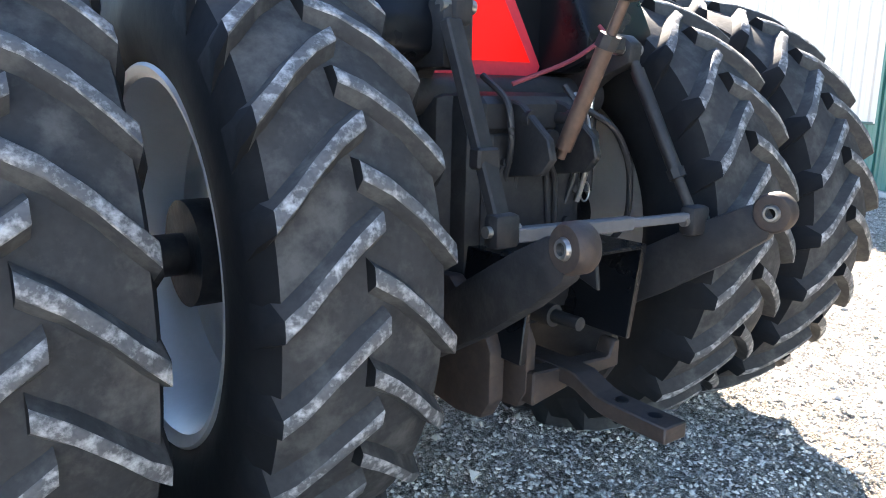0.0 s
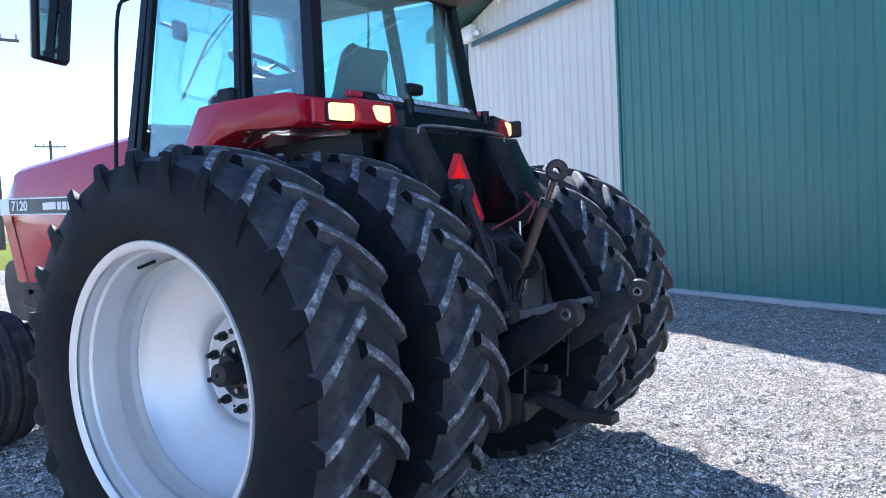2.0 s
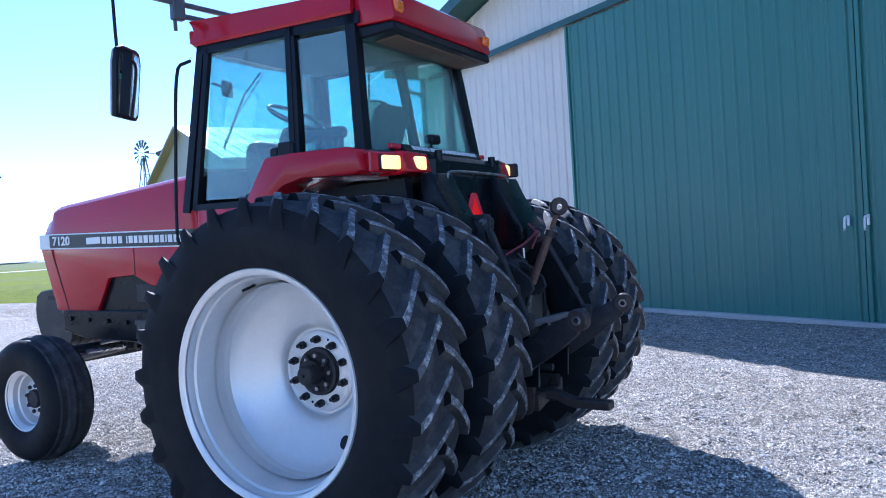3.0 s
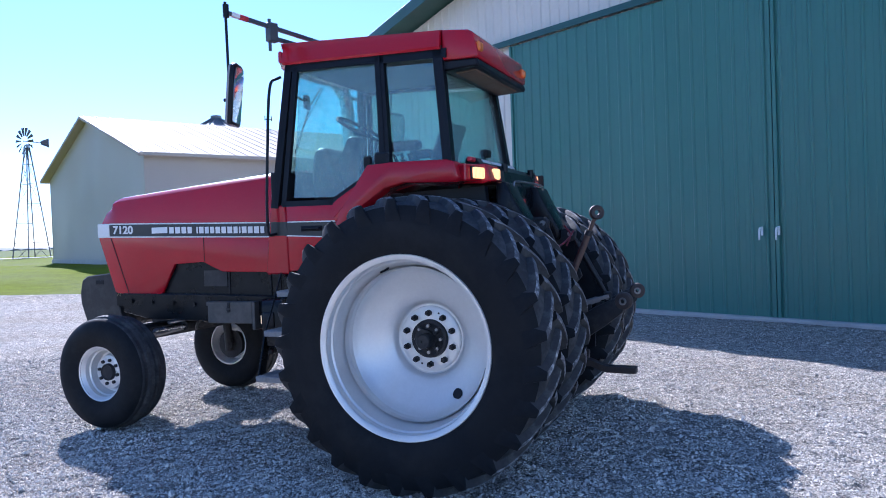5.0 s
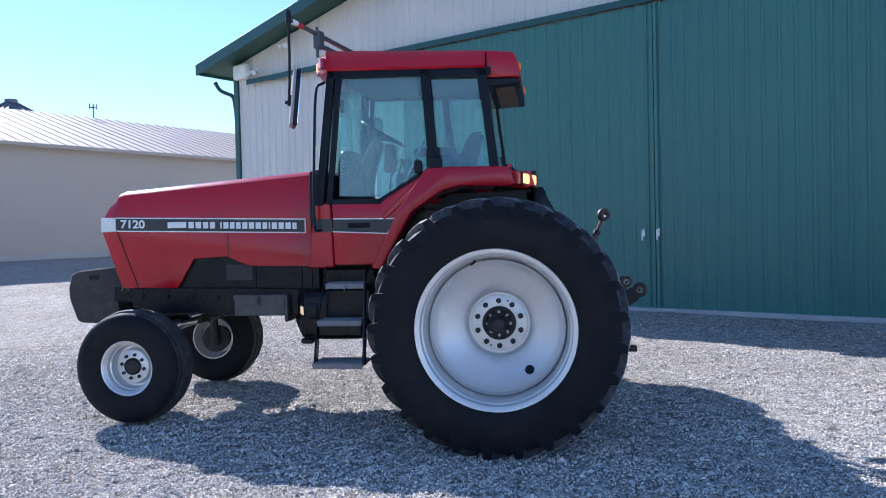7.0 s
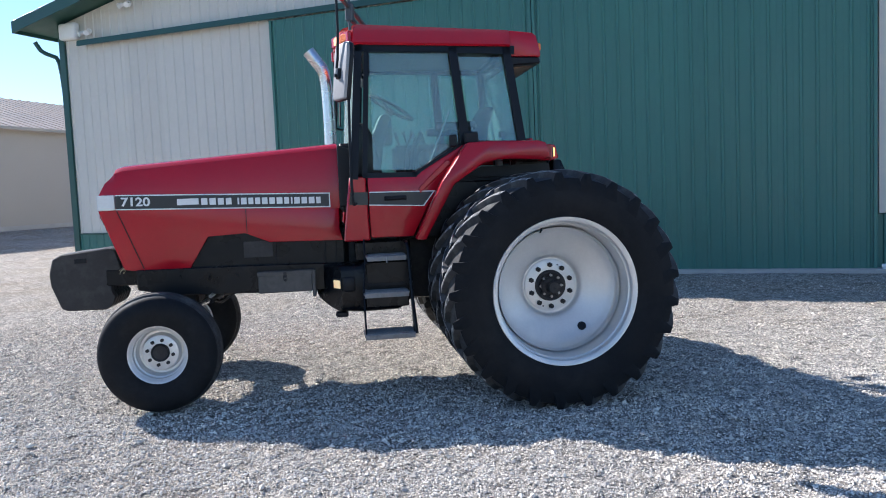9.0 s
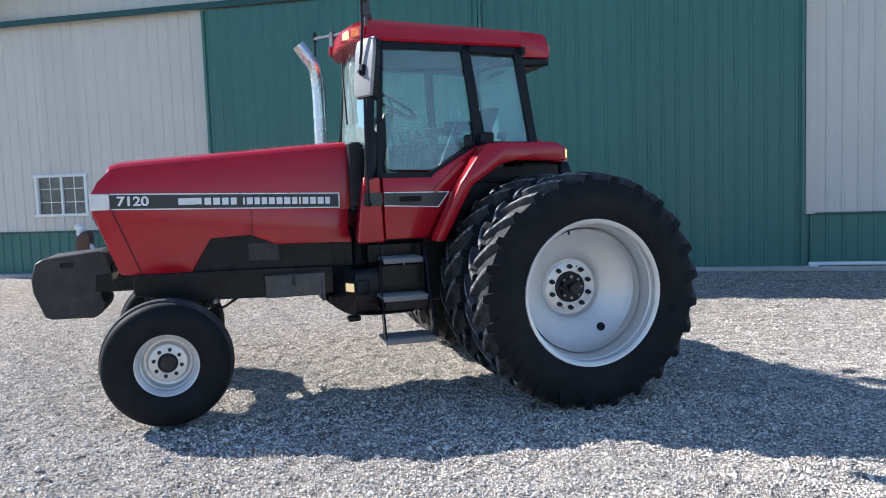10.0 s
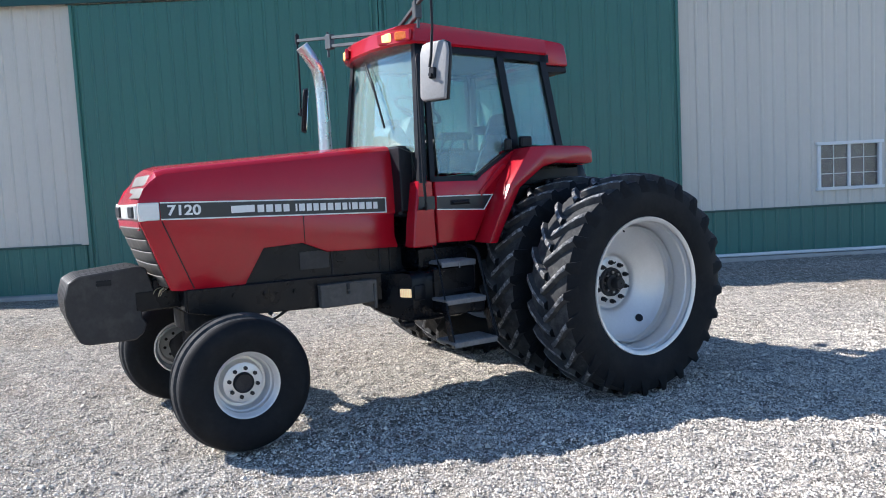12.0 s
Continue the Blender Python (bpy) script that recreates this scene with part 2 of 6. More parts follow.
def slab(bm, poly, axis, lo, hi, bevel=0.0, mat=0, seg=1):
    """A flat polygon given in the two other axes, thickened along axis from lo to hi."""
    def place(u, v, w):
        return {"x": (w, u, v), "y": (u, w, v), "z": (u, v, w)}[axis]
    va = [bm.verts.new(place(u, v, lo)) for u, v in poly]
    vb = [bm.verts.new(place(u, v, hi)) for u, v in poly]
    fs = [bm.faces.new(va), bm.faces.new(vb[::-1])]
    n = len(poly)
    for k in range(n):
        fs.append(bm.faces.new((va[k], vb[k], vb[(k + 1) % n], va[(k + 1) % n])))
    bmesh.ops.recalc_face_normals(bm, faces=fs)
    if bevel:
        es = list({e for f in fs for e in f.edges})
        g = bmesh.ops.bevel(bm, geom=es, offset=bevel, segments=seg, affect="EDGES", profile=0.5)
        fs = [f for f in fs if f.is_valid] + list(g["faces"])
    for f in fs:
        if f.is_valid:
            f.material_index = mat
    return fs


def lathe(bm, profile, seg=64, mat=0, closed=False):
    """Turns (x, radius) points round the x axis."""
    rings = []
    for x, r in profile:
        rings.append([bm.verts.new((x, r * math.cos(a), r * math.sin(a))) for a in (2 * math.pi * k / seg for k in range(seg))])
    pairs = list(zip(rings, rings[1:])) + ([(rings[-1], rings[0])] if closed else [])
    for a, b in pairs:
        for k in range(seg):
            f = bm.faces.new((a[k], a[(k + 1) % seg], b[(k + 1) % seg], b[k]))
            f.material_index = mat
    return rings


def smoothstep(a, b, x):
    t = np.clip((x - a) / (b - a), 0, 1)
    return t * t * (3 - 2 * t)


WAVES = np.random.default_rng(21).random((44, 3))


def ground_height(x, y):
    near = 0.085 + 0.02 * smoothstep(-0.6, 2.2, y)
    near = near + (0.10 - near) * smoothstep(0.8, 6.0, x)
    far = 0.62 * smoothstep(14.5, 24, y) + 0.15 * smoothstep(60, 300, y)
    lumps = 0.0
    for a, u, p in WAVES:
        k = 2 * math.pi / (0.11 + 0.62 * u * u)
        lumps = lumps + (0.0009 + 0.0018 * u) * np.sin(k * (x * math.cos(6.283 * a) + y * math.sin(6.283 * a)) + 6.283 * p)
    yard = (1 - smoothstep(6.0, 6.4, x)) * smoothstep(-8, -7, x) * smoothstep(-7, -6, y) * (1 - smoothstep(6.5, 7.5, y))
    return near + far + lumps * yard + 0.012 * np.sin(1.7 * x + 0.6 * y) * np.sin(1.1 * y - 0.5 * x)


# ---- ground ----
def mat_gravel():
    """Crushed stone: chip-sized cells with dark joints, warm and grey patches, wheel-worn fines."""
    m = bpy.data.materials.new("crushed_limestone")
    m.use_nodes = True
    n, l = m.node_tree.nodes, m.node_tree.links
    b = n["Principled BSDF"]
    b.inputs["Roughness"].default_value = 0.95
    b.inputs["Specular IOR Level"].default_value = 0.08
    tc = n.new("ShaderNodeTexCoord")
    def noise_at(scale, detail=4.0):
        t = n.new("ShaderNodeTexNoise")
        t.inputs["Scale"].default_value, t.inputs["Detail"].default_value = scale, detail
        l.new(tc.outputs["Object"], t.inputs["Vector"])
        return t.outputs["Fac"]
    def span(src, a, c, lo, hi):
        r = n.new("ShaderNodeMapRange")
        for k, v in enumerate((a, c, lo, hi)):
            r.inputs[k + 1].default_value = v
        l.new(src, r.inputs[0])
        return r.outputs[0]
    def blend(fac, c1, c2, mode="MIX"):
        x = n.new("ShaderNodeMix")
        x.data_type, x.blend_type = "RGBA", mode
        for sock, v in ((x.inputs[0], fac), (x.inputs[6], c1), (x.inputs[7], c2)):
            if isinstance(v, (tuple, float)):
                sock.default_value = v
            else:
                l.new(v, sock)
        return x.outputs[2]
    warp = n.new("ShaderNodeVectorMath")
    warp.operation = "MULTIPLY"
    warp.inputs[1].default_value = (1.0, 0.72, 1.0)
    l.new(tc.outputs["Object"], warp.inputs[0])
    cell = n.new("ShaderNodeTexVoronoi")
    cell.inputs["Scale"].default_value = 112
    l.new(warp.outputs[0], cell.inputs["Vector"])
    edge = n.new("ShaderNodeTexVoronoi")
    edge.feature = "DISTANCE_TO_EDGE"
    edge.inputs["Scale"].default_value = 112
    l.new(warp.outputs[0], edge.inputs["Vector"])
    grey = n.new("ShaderNodeRGBToBW")
    l.new(cell.outputs["Color"], grey.inputs[0])
    base = blend(span(noise_at(0.55), 0.42, 0.62, 0.0, 1.0), (0.66, 0.60, 0.52, 1), (0.59, 0.51, 0.41, 1))
    base = blend(span(noise_at(0.17, 3.0), 0.5, 0.68, 0.0, 0.55), base, (0.58, 0.545, 0.49, 1))
    chip = n.new("ShaderNodeCombineColor")
    tone = span(grey.outputs[0], 0.1, 0.85, 0.55, 1.42)
    for k in range(3):
        l.new(tone, chip.inputs[k])
    col = blend(1.0, base, chip.outputs[0], "MULTIPLY")
    col = blend(span(edge.outputs["Distance"], 0.0, 0.18, 0.8, 0.0), col, (0.18, 0.168, 0.15, 1))
    col = blend(span(noise_at(1.1, 6.0), 0.60, 0.72, 0.0, 0.6), col, (0.33, 0.285, 0.23, 1))
    mott = n.new("ShaderNodeCombineColor")
    mt = span(noise_at(9.0, 5.0), 0.36, 0.64, 0.74, 1.16)
    for k in range(3):
        l.new(mt, mott.inputs[k])
    col = blend(1.0, col, mott.outputs[0], "MULTIPLY")
    clump = n.new("ShaderNodeTexVoronoi")
    clump.inputs["Scale"].default_value = 78
    l.new(warp.outputs[0], clump.inputs["Vector"])
    cg, cc = n.new("ShaderNodeRGBToBW"), n.new("ShaderNodeCombineColor")
    l.new(clump.outputs["Color"], cg.inputs[0])
    ct = span(cg.outputs[0], 0.2, 0.75, 0.62, 1.32)
    for k in range(3):
        l.new(ct, cc.inputs[k])
    col = blend(1.0, col, cc.outputs[0], "MULTIPLY")
    l.new(col, b.inputs["Base Color"])
    bp = n.new("ShaderNodeBump")
    bp.inputs["Distance"].default_value = 0.012
    bp.inputs["Strength"].default_value = 1.0
    l.new(span(edge.outputs["Distance"], 0.0, 0.45, 0.0, 1.0), bp.inputs["Height"])
    bp2 = n.new("ShaderNodeBump")
    bp2.inputs["Distance"].default_value = 0.035
    bp2.inputs["Strength"].default_value = 1.0
    l.new(noise_at(14.0, 6.0), bp2.inputs["Height"])
    l.new(bp2.outputs["Normal"], bp.inputs["Normal"])
    l.new(bp.outputs["Normal"], b.inputs["Normal"])
    return m


GRAVEL = mat_gravel()
STONE = material("limestone_chips", (0.64, 0.585, 0.505), 0.9, vary=0.18, scale=1.2, fine=30, spec=0.1)
_n, _l = STONE.node_tree.nodes, STONE.node_tree.links
_geo, _hsv, _mr = _n.new("ShaderNodeNewGeometry"), _n.new("ShaderNodeHueSaturation"), _n.new("ShaderNodeMapRange")
_mr.inputs[3].default_value, _mr.inputs[4].default_value = 0.6, 1.42
_src = _n["Principled BSDF"].inputs["Base Color"].links[0].from_socket
_l.new(_geo.outputs["Random Per Island"], _mr.inputs[0])
_l.new(_mr.outputs[0], _hsv.inputs["Value"])
_l.new(_src, _hsv.inputs["Color"])
_l.new(_hsv.outputs[0], _n["Principled BSDF"].inputs["Base Color"])
GRASS = material("spring_grass", (0.125, 0.150, 0.008), 0.95, vary=0.35, scale=0.25, fine=3.0, bump=0.03, bump_scale=9, spec=0.03)
FIELD = material("far_field", (0.13, 0.15, 0.05), 0.95, vary=0.2, scale=0.02, fine=0.2, spec=0.03)
ROADM = material("pale_road", (0.40, 0.39, 0.37), 0.9, vary=0.1, scale=0.3)
# distance haze is mixed into the base colour of the far woods
TREES = material("hazy_treeline", (0.20, 0.21, 0.20), 0.95, vary=0.25, scale=0.05)


def axis_steps(*spans):
    out = []
    for a, b, s in spans:
        out += list(np.arange(a, b, s))
    return np.array(out + [spans[-1][1]])


GRASS_EDGE, GRASS_SLOPE = 18.0, 0.5
gx = axis_steps((-1500, -200, 130), (-200, -20, 12), (-20, -8, 0.5), (-8, 6.4, 0.045), (6.4, 12, 0.5), (12, 60, 4), (60, 200, 14), (200, 1500, 130))
gy = axis_steps((-300, -20, 20), (-20, -7, 0.5), (-7, 7.5, 0.045), (7.5, 15, 0.5), (15, 30, 0.25), (30, 60, 1.5), (60, 200, 10), (200, 1800, 100))
X, Y = np.meshgrid(gx, gy, indexing="ij")
Y = Y - GRASS_SLOPE * np.clip(X, -12, 12) * np.exp(-((Y - GRASS_EDGE) / 6) ** 2)
Z = ground_height(X, Y)
verts = np.stack([X, Y, Z], -1).reshape(-1, 3)
ny = len(gy)
faces = [(i * ny + j, (i + 1) * ny + j, (i + 1) * ny + j + 1, i * ny + j + 1) for i in range(len(gx) - 1) for j in range(ny - 1)]
gm = bpy.data.meshes.new("ground")
gm.from_pydata(verts.tolist(), [], faces)
for mm in (GRAVEL, GRASS, FIELD):
    gm.materials.append(mm)
for p in gm.polygons:
    cx, cy, _ = p.center
    yard = cy < GRASS_EDGE - GRASS_SLOPE * min(max(cx, -12), 12) or cx > 2.35 + 0.31 * (cy - 16.5)
    p.material_index = 0 if (yard and cy < 60 and -60 < cx) else (1 if cy < 90 else 2)
    p.use_smooth = True
ground = tagged(new("ground", gm), "pale grey crushed limestone yard with grass beyond", "ground", kind="structure")


def strip(name, pts, width, mat, label, lift):
    """A flat lane that follows the ground."""
    bm = bmesh.new()
    rows = []
    for (x0, y0), (x1, y1) in zip(pts, pts[1:]):
        d = Vector((x1 - x0, y1 - y0))
        n = Vector((-d.y, d.x)).normalized() * width / 2
        for k in range(12):
            x, y = x0 + d.x * k / 12, y0 + d.y * k / 12
            rows.append([(x + s * n.x, y + s * n.y) for s in (-1, 1)])
    vs = [[bm.verts.new((x, y, float(ground_height(x, y)) + lift)) for x, y in r] for r in rows]
    for a, b in zip(vs, vs[1:]):
        bm.faces.new((a[0], b[0], b[1], a[1]))
    bmesh.ops.recalc_face_normals(bm, faces=bm.faces[:])
    ob = part(name, bm, mat)
    return tagged(ob, label, "road", kind="structure")


strip("road", [(-160, 66), (60, 66)], 5.0, ROADM, "pale country road across the grass", 0.03)


def gravel_stones(count, seed):
    """Loose chips, eight triangles each, thickest where the lane is nearest."""
    rng = np.random.default_rng(seed)
    u = rng.random((count * 3, 2))
    x = -7.2 + 13.2 * u[:, 0]
    y = -6.2 + 12.6 * u[:, 1]
    keep = rng.random(len(x)) < np.clip(1.35 - 0.17 * np.hypot(x + 3.2, y + 0.6), 0.10, 1)
    x, y = x[keep][:count], y[keep][:count]
    n = len(x)
    s = 0.0038 + 0.0046 * rng.random(n) ** 2
    big = rng.random(n) < 0.012
    s[big] *= 2.2
    base = np.array([(1, 0, 0), (0, 1, 0), (-1, 0, 0), (0, -1, 0), (0, 0, 1), (0, 0, -1)], float)
    fac = np.array([(0, 1, 4), (1, 2, 4), (2, 3, 4), (3, 0, 4), (1, 0, 5), (2, 1, 5), (3, 2, 5), (0, 3, 5)])
    v = np.repeat(base[None], n, 0) * (0.65 + 0.7 * rng.random((n, 6, 1))) + 0.25 * (rng.random((n, 6, 3)) - 0.5)
    a = rng.random(n) * 6.283
    t = (rng.random(n) - 0.5) * 1.2
    ca, sa, ct, st = np.cos(a), np.sin(a), np.cos(t), np.sin(t)
    vx, vy, vz = v[..., 0] * 1.45, v[..., 1] * 0.95, v[..., 2] * 0.8
    vz = vz * 1.25
    vy, vz = vy * ct[:, None] - vz * st[:, None], vy * st[:, None] + vz * ct[:, None]
    vx, vy = vx * ca[:, None] - vy * sa[:, None], vx * sa[:, None] + vy * ca[:, None]
    P = np.stack([vx * s[:, None] + x[:, None], vy * s[:, None] + y[:, None],
                  vz * s[:, None] + (ground_height(x, y) + 0.4 * s)[:, None]], -1).reshape(-1, 3)
    Fi = (fac[None] + 6 * np.arange(n)[:, None, None]).reshape(-1, 3)
    me = bpy.data.meshes.new("gravel")
    me.from_pydata(P.tolist(), [], Fi.tolist())
    me.materials.append(STONE)
    return tagged(new("gravel", me), "loose pale grey limestone chips covering the yard", "gravel", kind="stuff")


# ---- the green-doored barn ----
WX, Y_LEFT, Y_PEAK, Y_RIGHT = 6.45, 11.38, 1.37, -8.69
BASE, SILL = 0.11, 0.95
RIB = 0.217


def rake(y):
    return 5.36 + 0.225 * (Y_LEFT - Y_PEAK - abs(y - Y_PEAK))


def sheet(name, y0, y1, z0, top, x, mats, parent, thick=0.012):
    """A ribbed steel sheet in the plane x, facing -x; top is a height or a function of y."""
    tz = top if callable(top) else (lambda y: top)
    ys = [(y0, 0.0)]
    n = max(1, round((y1 - y0) / RIB))
    step = (y1 - y0) / n
    for k in range(n):
        c = y0 + (k + 0.5) * step
        ys += [(c - 0.030, 0.0), (c - 0.013, 0.019), (c + 0.013, 0.019), (c + 0.030, 0.0)]
        if step > 0.15:
            ys += [(c + step * 0.5 - 0.012, 0.0), (c + step * 0.5 - 0.004, 0.003)] if k < n - 1 else []
    ys.append((y1, 0.0))
    bm = bmesh.new()
    lo = [bm.verts.new((x - d, y, z0)) for y, d in ys]
    hi = [bm.verts.new((x - d, y, tz(y))) for y, d in ys]
    bk = [bm.verts.new((x + thick, y, z)) for y, z in ((y0, z0), (y1, z0), (y1, tz(y1)), (y0, tz(y0)))]
    for a in range(len(ys) - 1):
        bm.faces.new((lo[a + 1], lo[a], hi[a], hi[a + 1]))
    bm.faces.new(bk)
    bm.faces.new((lo[0], bk[0], bk[3], hi[0]))
    bm.faces.new((bk[1], lo[-1], hi[-1], bk[2]))
    bm.faces.new([bk[3], bk[2]] + hi[::-1])
    bm.faces.new([bk[1], bk[0]] + lo)
    return part(name, bm, mats, parent, smooth=None)


def sheets(parent, y0, y1, z0, top, x, mats, name="panel", wide=RIB * 4):
    y = y0
    while y < y1 - 0.02:
        e = min(y + wide, y1)
        if y1 - e < 0.15:
            e = y1
        sheet(name, y, e, z0, top, x, mats, parent)
        y = e


barn = thing("barn", "large cream steel barn with green sliding doors and trim", "barn")
bm = bmesh.new()
depth = 24.0
top_l = rake(Y_LEFT)
# side and back walls, and the solid front behind the sheets, with the window openings left out
DOOR0, DOOR1, DTOP = -3.65, 6.255, 4.82
WINS = ((8.92, 10.0, 1.27, 2.02), (-7.14, -6.07, 1.24, 2.01))
box(bm, (WX + depth / 2, Y_LEFT - 0.08, (BASE + top_l) / 2 - 0.1), (depth, 0.12, top_l - BASE + 0.2))
box(bm, (WX + depth / 2, Y_RIGHT + 0.08, (BASE + top_l) / 2 - 0.1), (depth, 0.12, top_l - BASE + 0.2))
slab(bm, [(Y_RIGHT, 0), (Y_LEFT, 0), (Y_LEFT, top_l), (Y_PEAK, rake(Y_PEAK)), (Y_RIGHT, top_l)], "x", WX + depth - 0.12, WX + depth)
part("shell_wall", bm, SIDEW, barn)
wall = part("wall", mesh_of("wall_core", (lambda b: (slab(b, [(DOOR0, DTOP), (DOOR1, DTOP), (Y_LEFT, DTOP), (Y_LEFT, top_l), (Y_PEAK, rake(Y_PEAK)), (Y_RIGHT, top_l), (Y_RIGHT, DTOP)], "x", WX + 0.02, WX + 0.12), b)[1])(bmesh.new()), SIDEW), None, barn)
for (a, b) in ((DOOR1, Y_LEFT), (Y_RIGHT, DOOR0)):
    w = WINS[0] if a == DOOR1 else WINS[1]
    bm = bmesh.new()
    box(bm, (WX + 0.07, (a + w[0]) / 2, (BASE + DTOP) / 2), (0.1, w[0] - a, DTOP - BASE))
    box(bm, (WX + 0.07, (w[1] + b) / 2, (BASE + DTOP) / 2), (0.1, b - w[1], DTOP - BASE))
    box(bm, (WX + 0.07, (w[0] + w[1]) / 2, (BASE + w[2]) / 2), (0.1, w[1] - w[0], w[2] - BASE))
    box(bm, (WX + 0.07, (w[0] + w[1]) / 2, (w[3] + DTOP) / 2), (0.1, w[1] - w[0], DTOP - w[3]))
    part("wall", bm, SIDEW, barn)
    for y0, y1, z0, zt in ((a, w[0], SILL, None), (w[1], b, SILL, None), (w[0], w[1], SILL, w[2]), (w[0], w[1], w[3], None)):
        if z0 == SILL and zt is None or zt is None:
            sheets(barn, y0, y1, z0, (lambda y: rake(y) - 0.02), WX, SIDEW)
        else:
            sheets(barn, y0, y1, z0, zt, WX, SIDEW)
    sheets(barn, a, b, BASE + 0.02, SILL - 0.012, WX - 0.002, GREEN, "wainscot_panel")
    bm = bmesh.new()
    box(bm, (WX - 0.022, (a + b) / 2, SILL), (0.03, b - a, 0.035), 0.004)
    part("wainscot_trim", bm, DKGREEN, barn)
sheets(barn, DOOR0, DOOR1, DTOP + 0.02, (lambda y: rake(y) - 0.02), WX, SIDEW)
# corner and jamb trim
bm = bmesh.new()
box(bm, (WX + 0.03, Y_LEFT + 0.0, (BASE + top_l) / 2), (0.16, 0.15, top_l - BASE), 0.006)
part("corner_trim", bm, DKGREEN, barn)
for yj in (DOOR0 - 0.10, DOOR1 + 0.09):
    bm = bmesh.new()
    box(bm, (WX - 0.02, yj, (SILL + DTOP) / 2), (0.07, 0.14, DTOP - SILL), 0.004)
    part("jamb_trim", bm, SIDEW, barn)
# roof, fascia and soffit
for s, name in ((1, "roof"), (-1, "roof")):
    bm = bmesh.new()
    ye = Y_PEAK + s * (Y_LEFT - Y_PEAK + 0.70)
    ze = rake(Y_LEFT) - 0.225 * 0.70
    pts = [(Y_PEAK, rake(Y_PEAK) + 0.02), (Y_PEAK, rake(Y_PEAK) + 0.16), (ye, ze + 0.16), (ye, ze + 0.02)]
    slab(bm, pts, "x", WX - 0.58, WX + depth + 0.4)
    part("roof", bm, DKGREEN, barn)
    bm = bmesh.new()
    slab(bm, [(Y_PEAK, rake(Y_PEAK) - 0.06), (Y_PEAK, rake(Y_PEAK) + 0.18), (ye, ze + 0.18), (ye, ze - 0.06)], "x", WX - 0.625, WX - 0.585, 0.004)
    part("fascia", bm, DKGREEN, barn)
    bm = bmesh.new()
    box(bm, (WX + depth / 2 - 0.3, ye, ze + 0.06), (depth + 0.6, 0.04, 0.22), 0.004)
    part("eave_fascia", bm, DKGREEN, barn)
# sliding doors
for y0, y1 in ((DOOR0, 1.297), (1.309, DOOR1)):
    leaf = part("sliding_door", (lambda b: (box(b, (WX - 0.085, (y0 + y1) / 2, (BASE + DTOP) / 2 + 0.02), (0.05, y1 - y0, DTOP - BASE - 0.06)), b)[1])(bmesh.new()), GREEN, barn)
    sheets(leaf, y0 + 0.004, y1 - 0.004, BASE + 0.05, DTOP - 0.02, WX - 0.115, GREEN)
    for yy in (y0 + 0.025, y1 - 0.025):
        bm = bmesh.new()
        box(bm, (WX - 0.125, yy, (BASE + DTOP) / 2 + 0.02), (0.045, 0.05, DTOP - BASE - 0.06), 0.004)
        part("edge_trim", bm, GREEN, leaf)
    yh = 1.25 if y1 < 2 else 1.485
    bm = bmesh.new()
    box(bm, (WX - 0.15, yh, 1.32), (0.018, 0.032, 0.12), 0.005)
    sweep(bm, arc_points([(WX - 0.155, yh, 1.36), (WX - 0.215, yh, 1.36), (WX - 0.225, yh, 1.27), (WX - 0.225, yh, 1.20)], 4), 0.013)
    part("handle", bm, WHITE, leaf, "white pull handle")
# door track cover
bm = bmesh.new()
slab(bm, [(WX - 0.02, 4.97), (WX - 0.16, 4.94), (WX - 0.17, 4.83), (WX - 0.145, 4.83), (WX - 0.14, 4.92), (WX - 0.02, 4.94)], "y", -8.6, 10.85)
part("track_cover", bm, DKGREEN, barn)
# base track and concrete lip
bm = bmesh.new()
box(bm, (WX - 0.06, (Y_LEFT + Y_RIGHT) / 2, BASE - 0.06), (0.34, Y_LEFT - Y_RIGHT, 0.22), 0.012)
part("concrete_apron", bm, CONCRETE, barn)
bm = bmesh.new()
box(bm, (WX - 0.17, (DOOR0 + Y_RIGHT) / 2, BASE + 0.09), (0.07, DOOR0 - Y_RIGHT - 0.1, 0.05), 0.01)
box(bm, (WX - 0.17, DOOR0 - 0.12, BASE + 0.04), (0.1, 0.12, 0.12), 0.01)
part("bottom_rail", bm, WHITE, barn)
bm = bmesh.new()
box(bm, (WX - 0.17, (DOOR1 + Y_LEFT) / 2, BASE + 0.0), (0.06, Y_LEFT - DOOR1, 0.04), 0.01)
part("bottom_rail", bm, WHITE, barn)
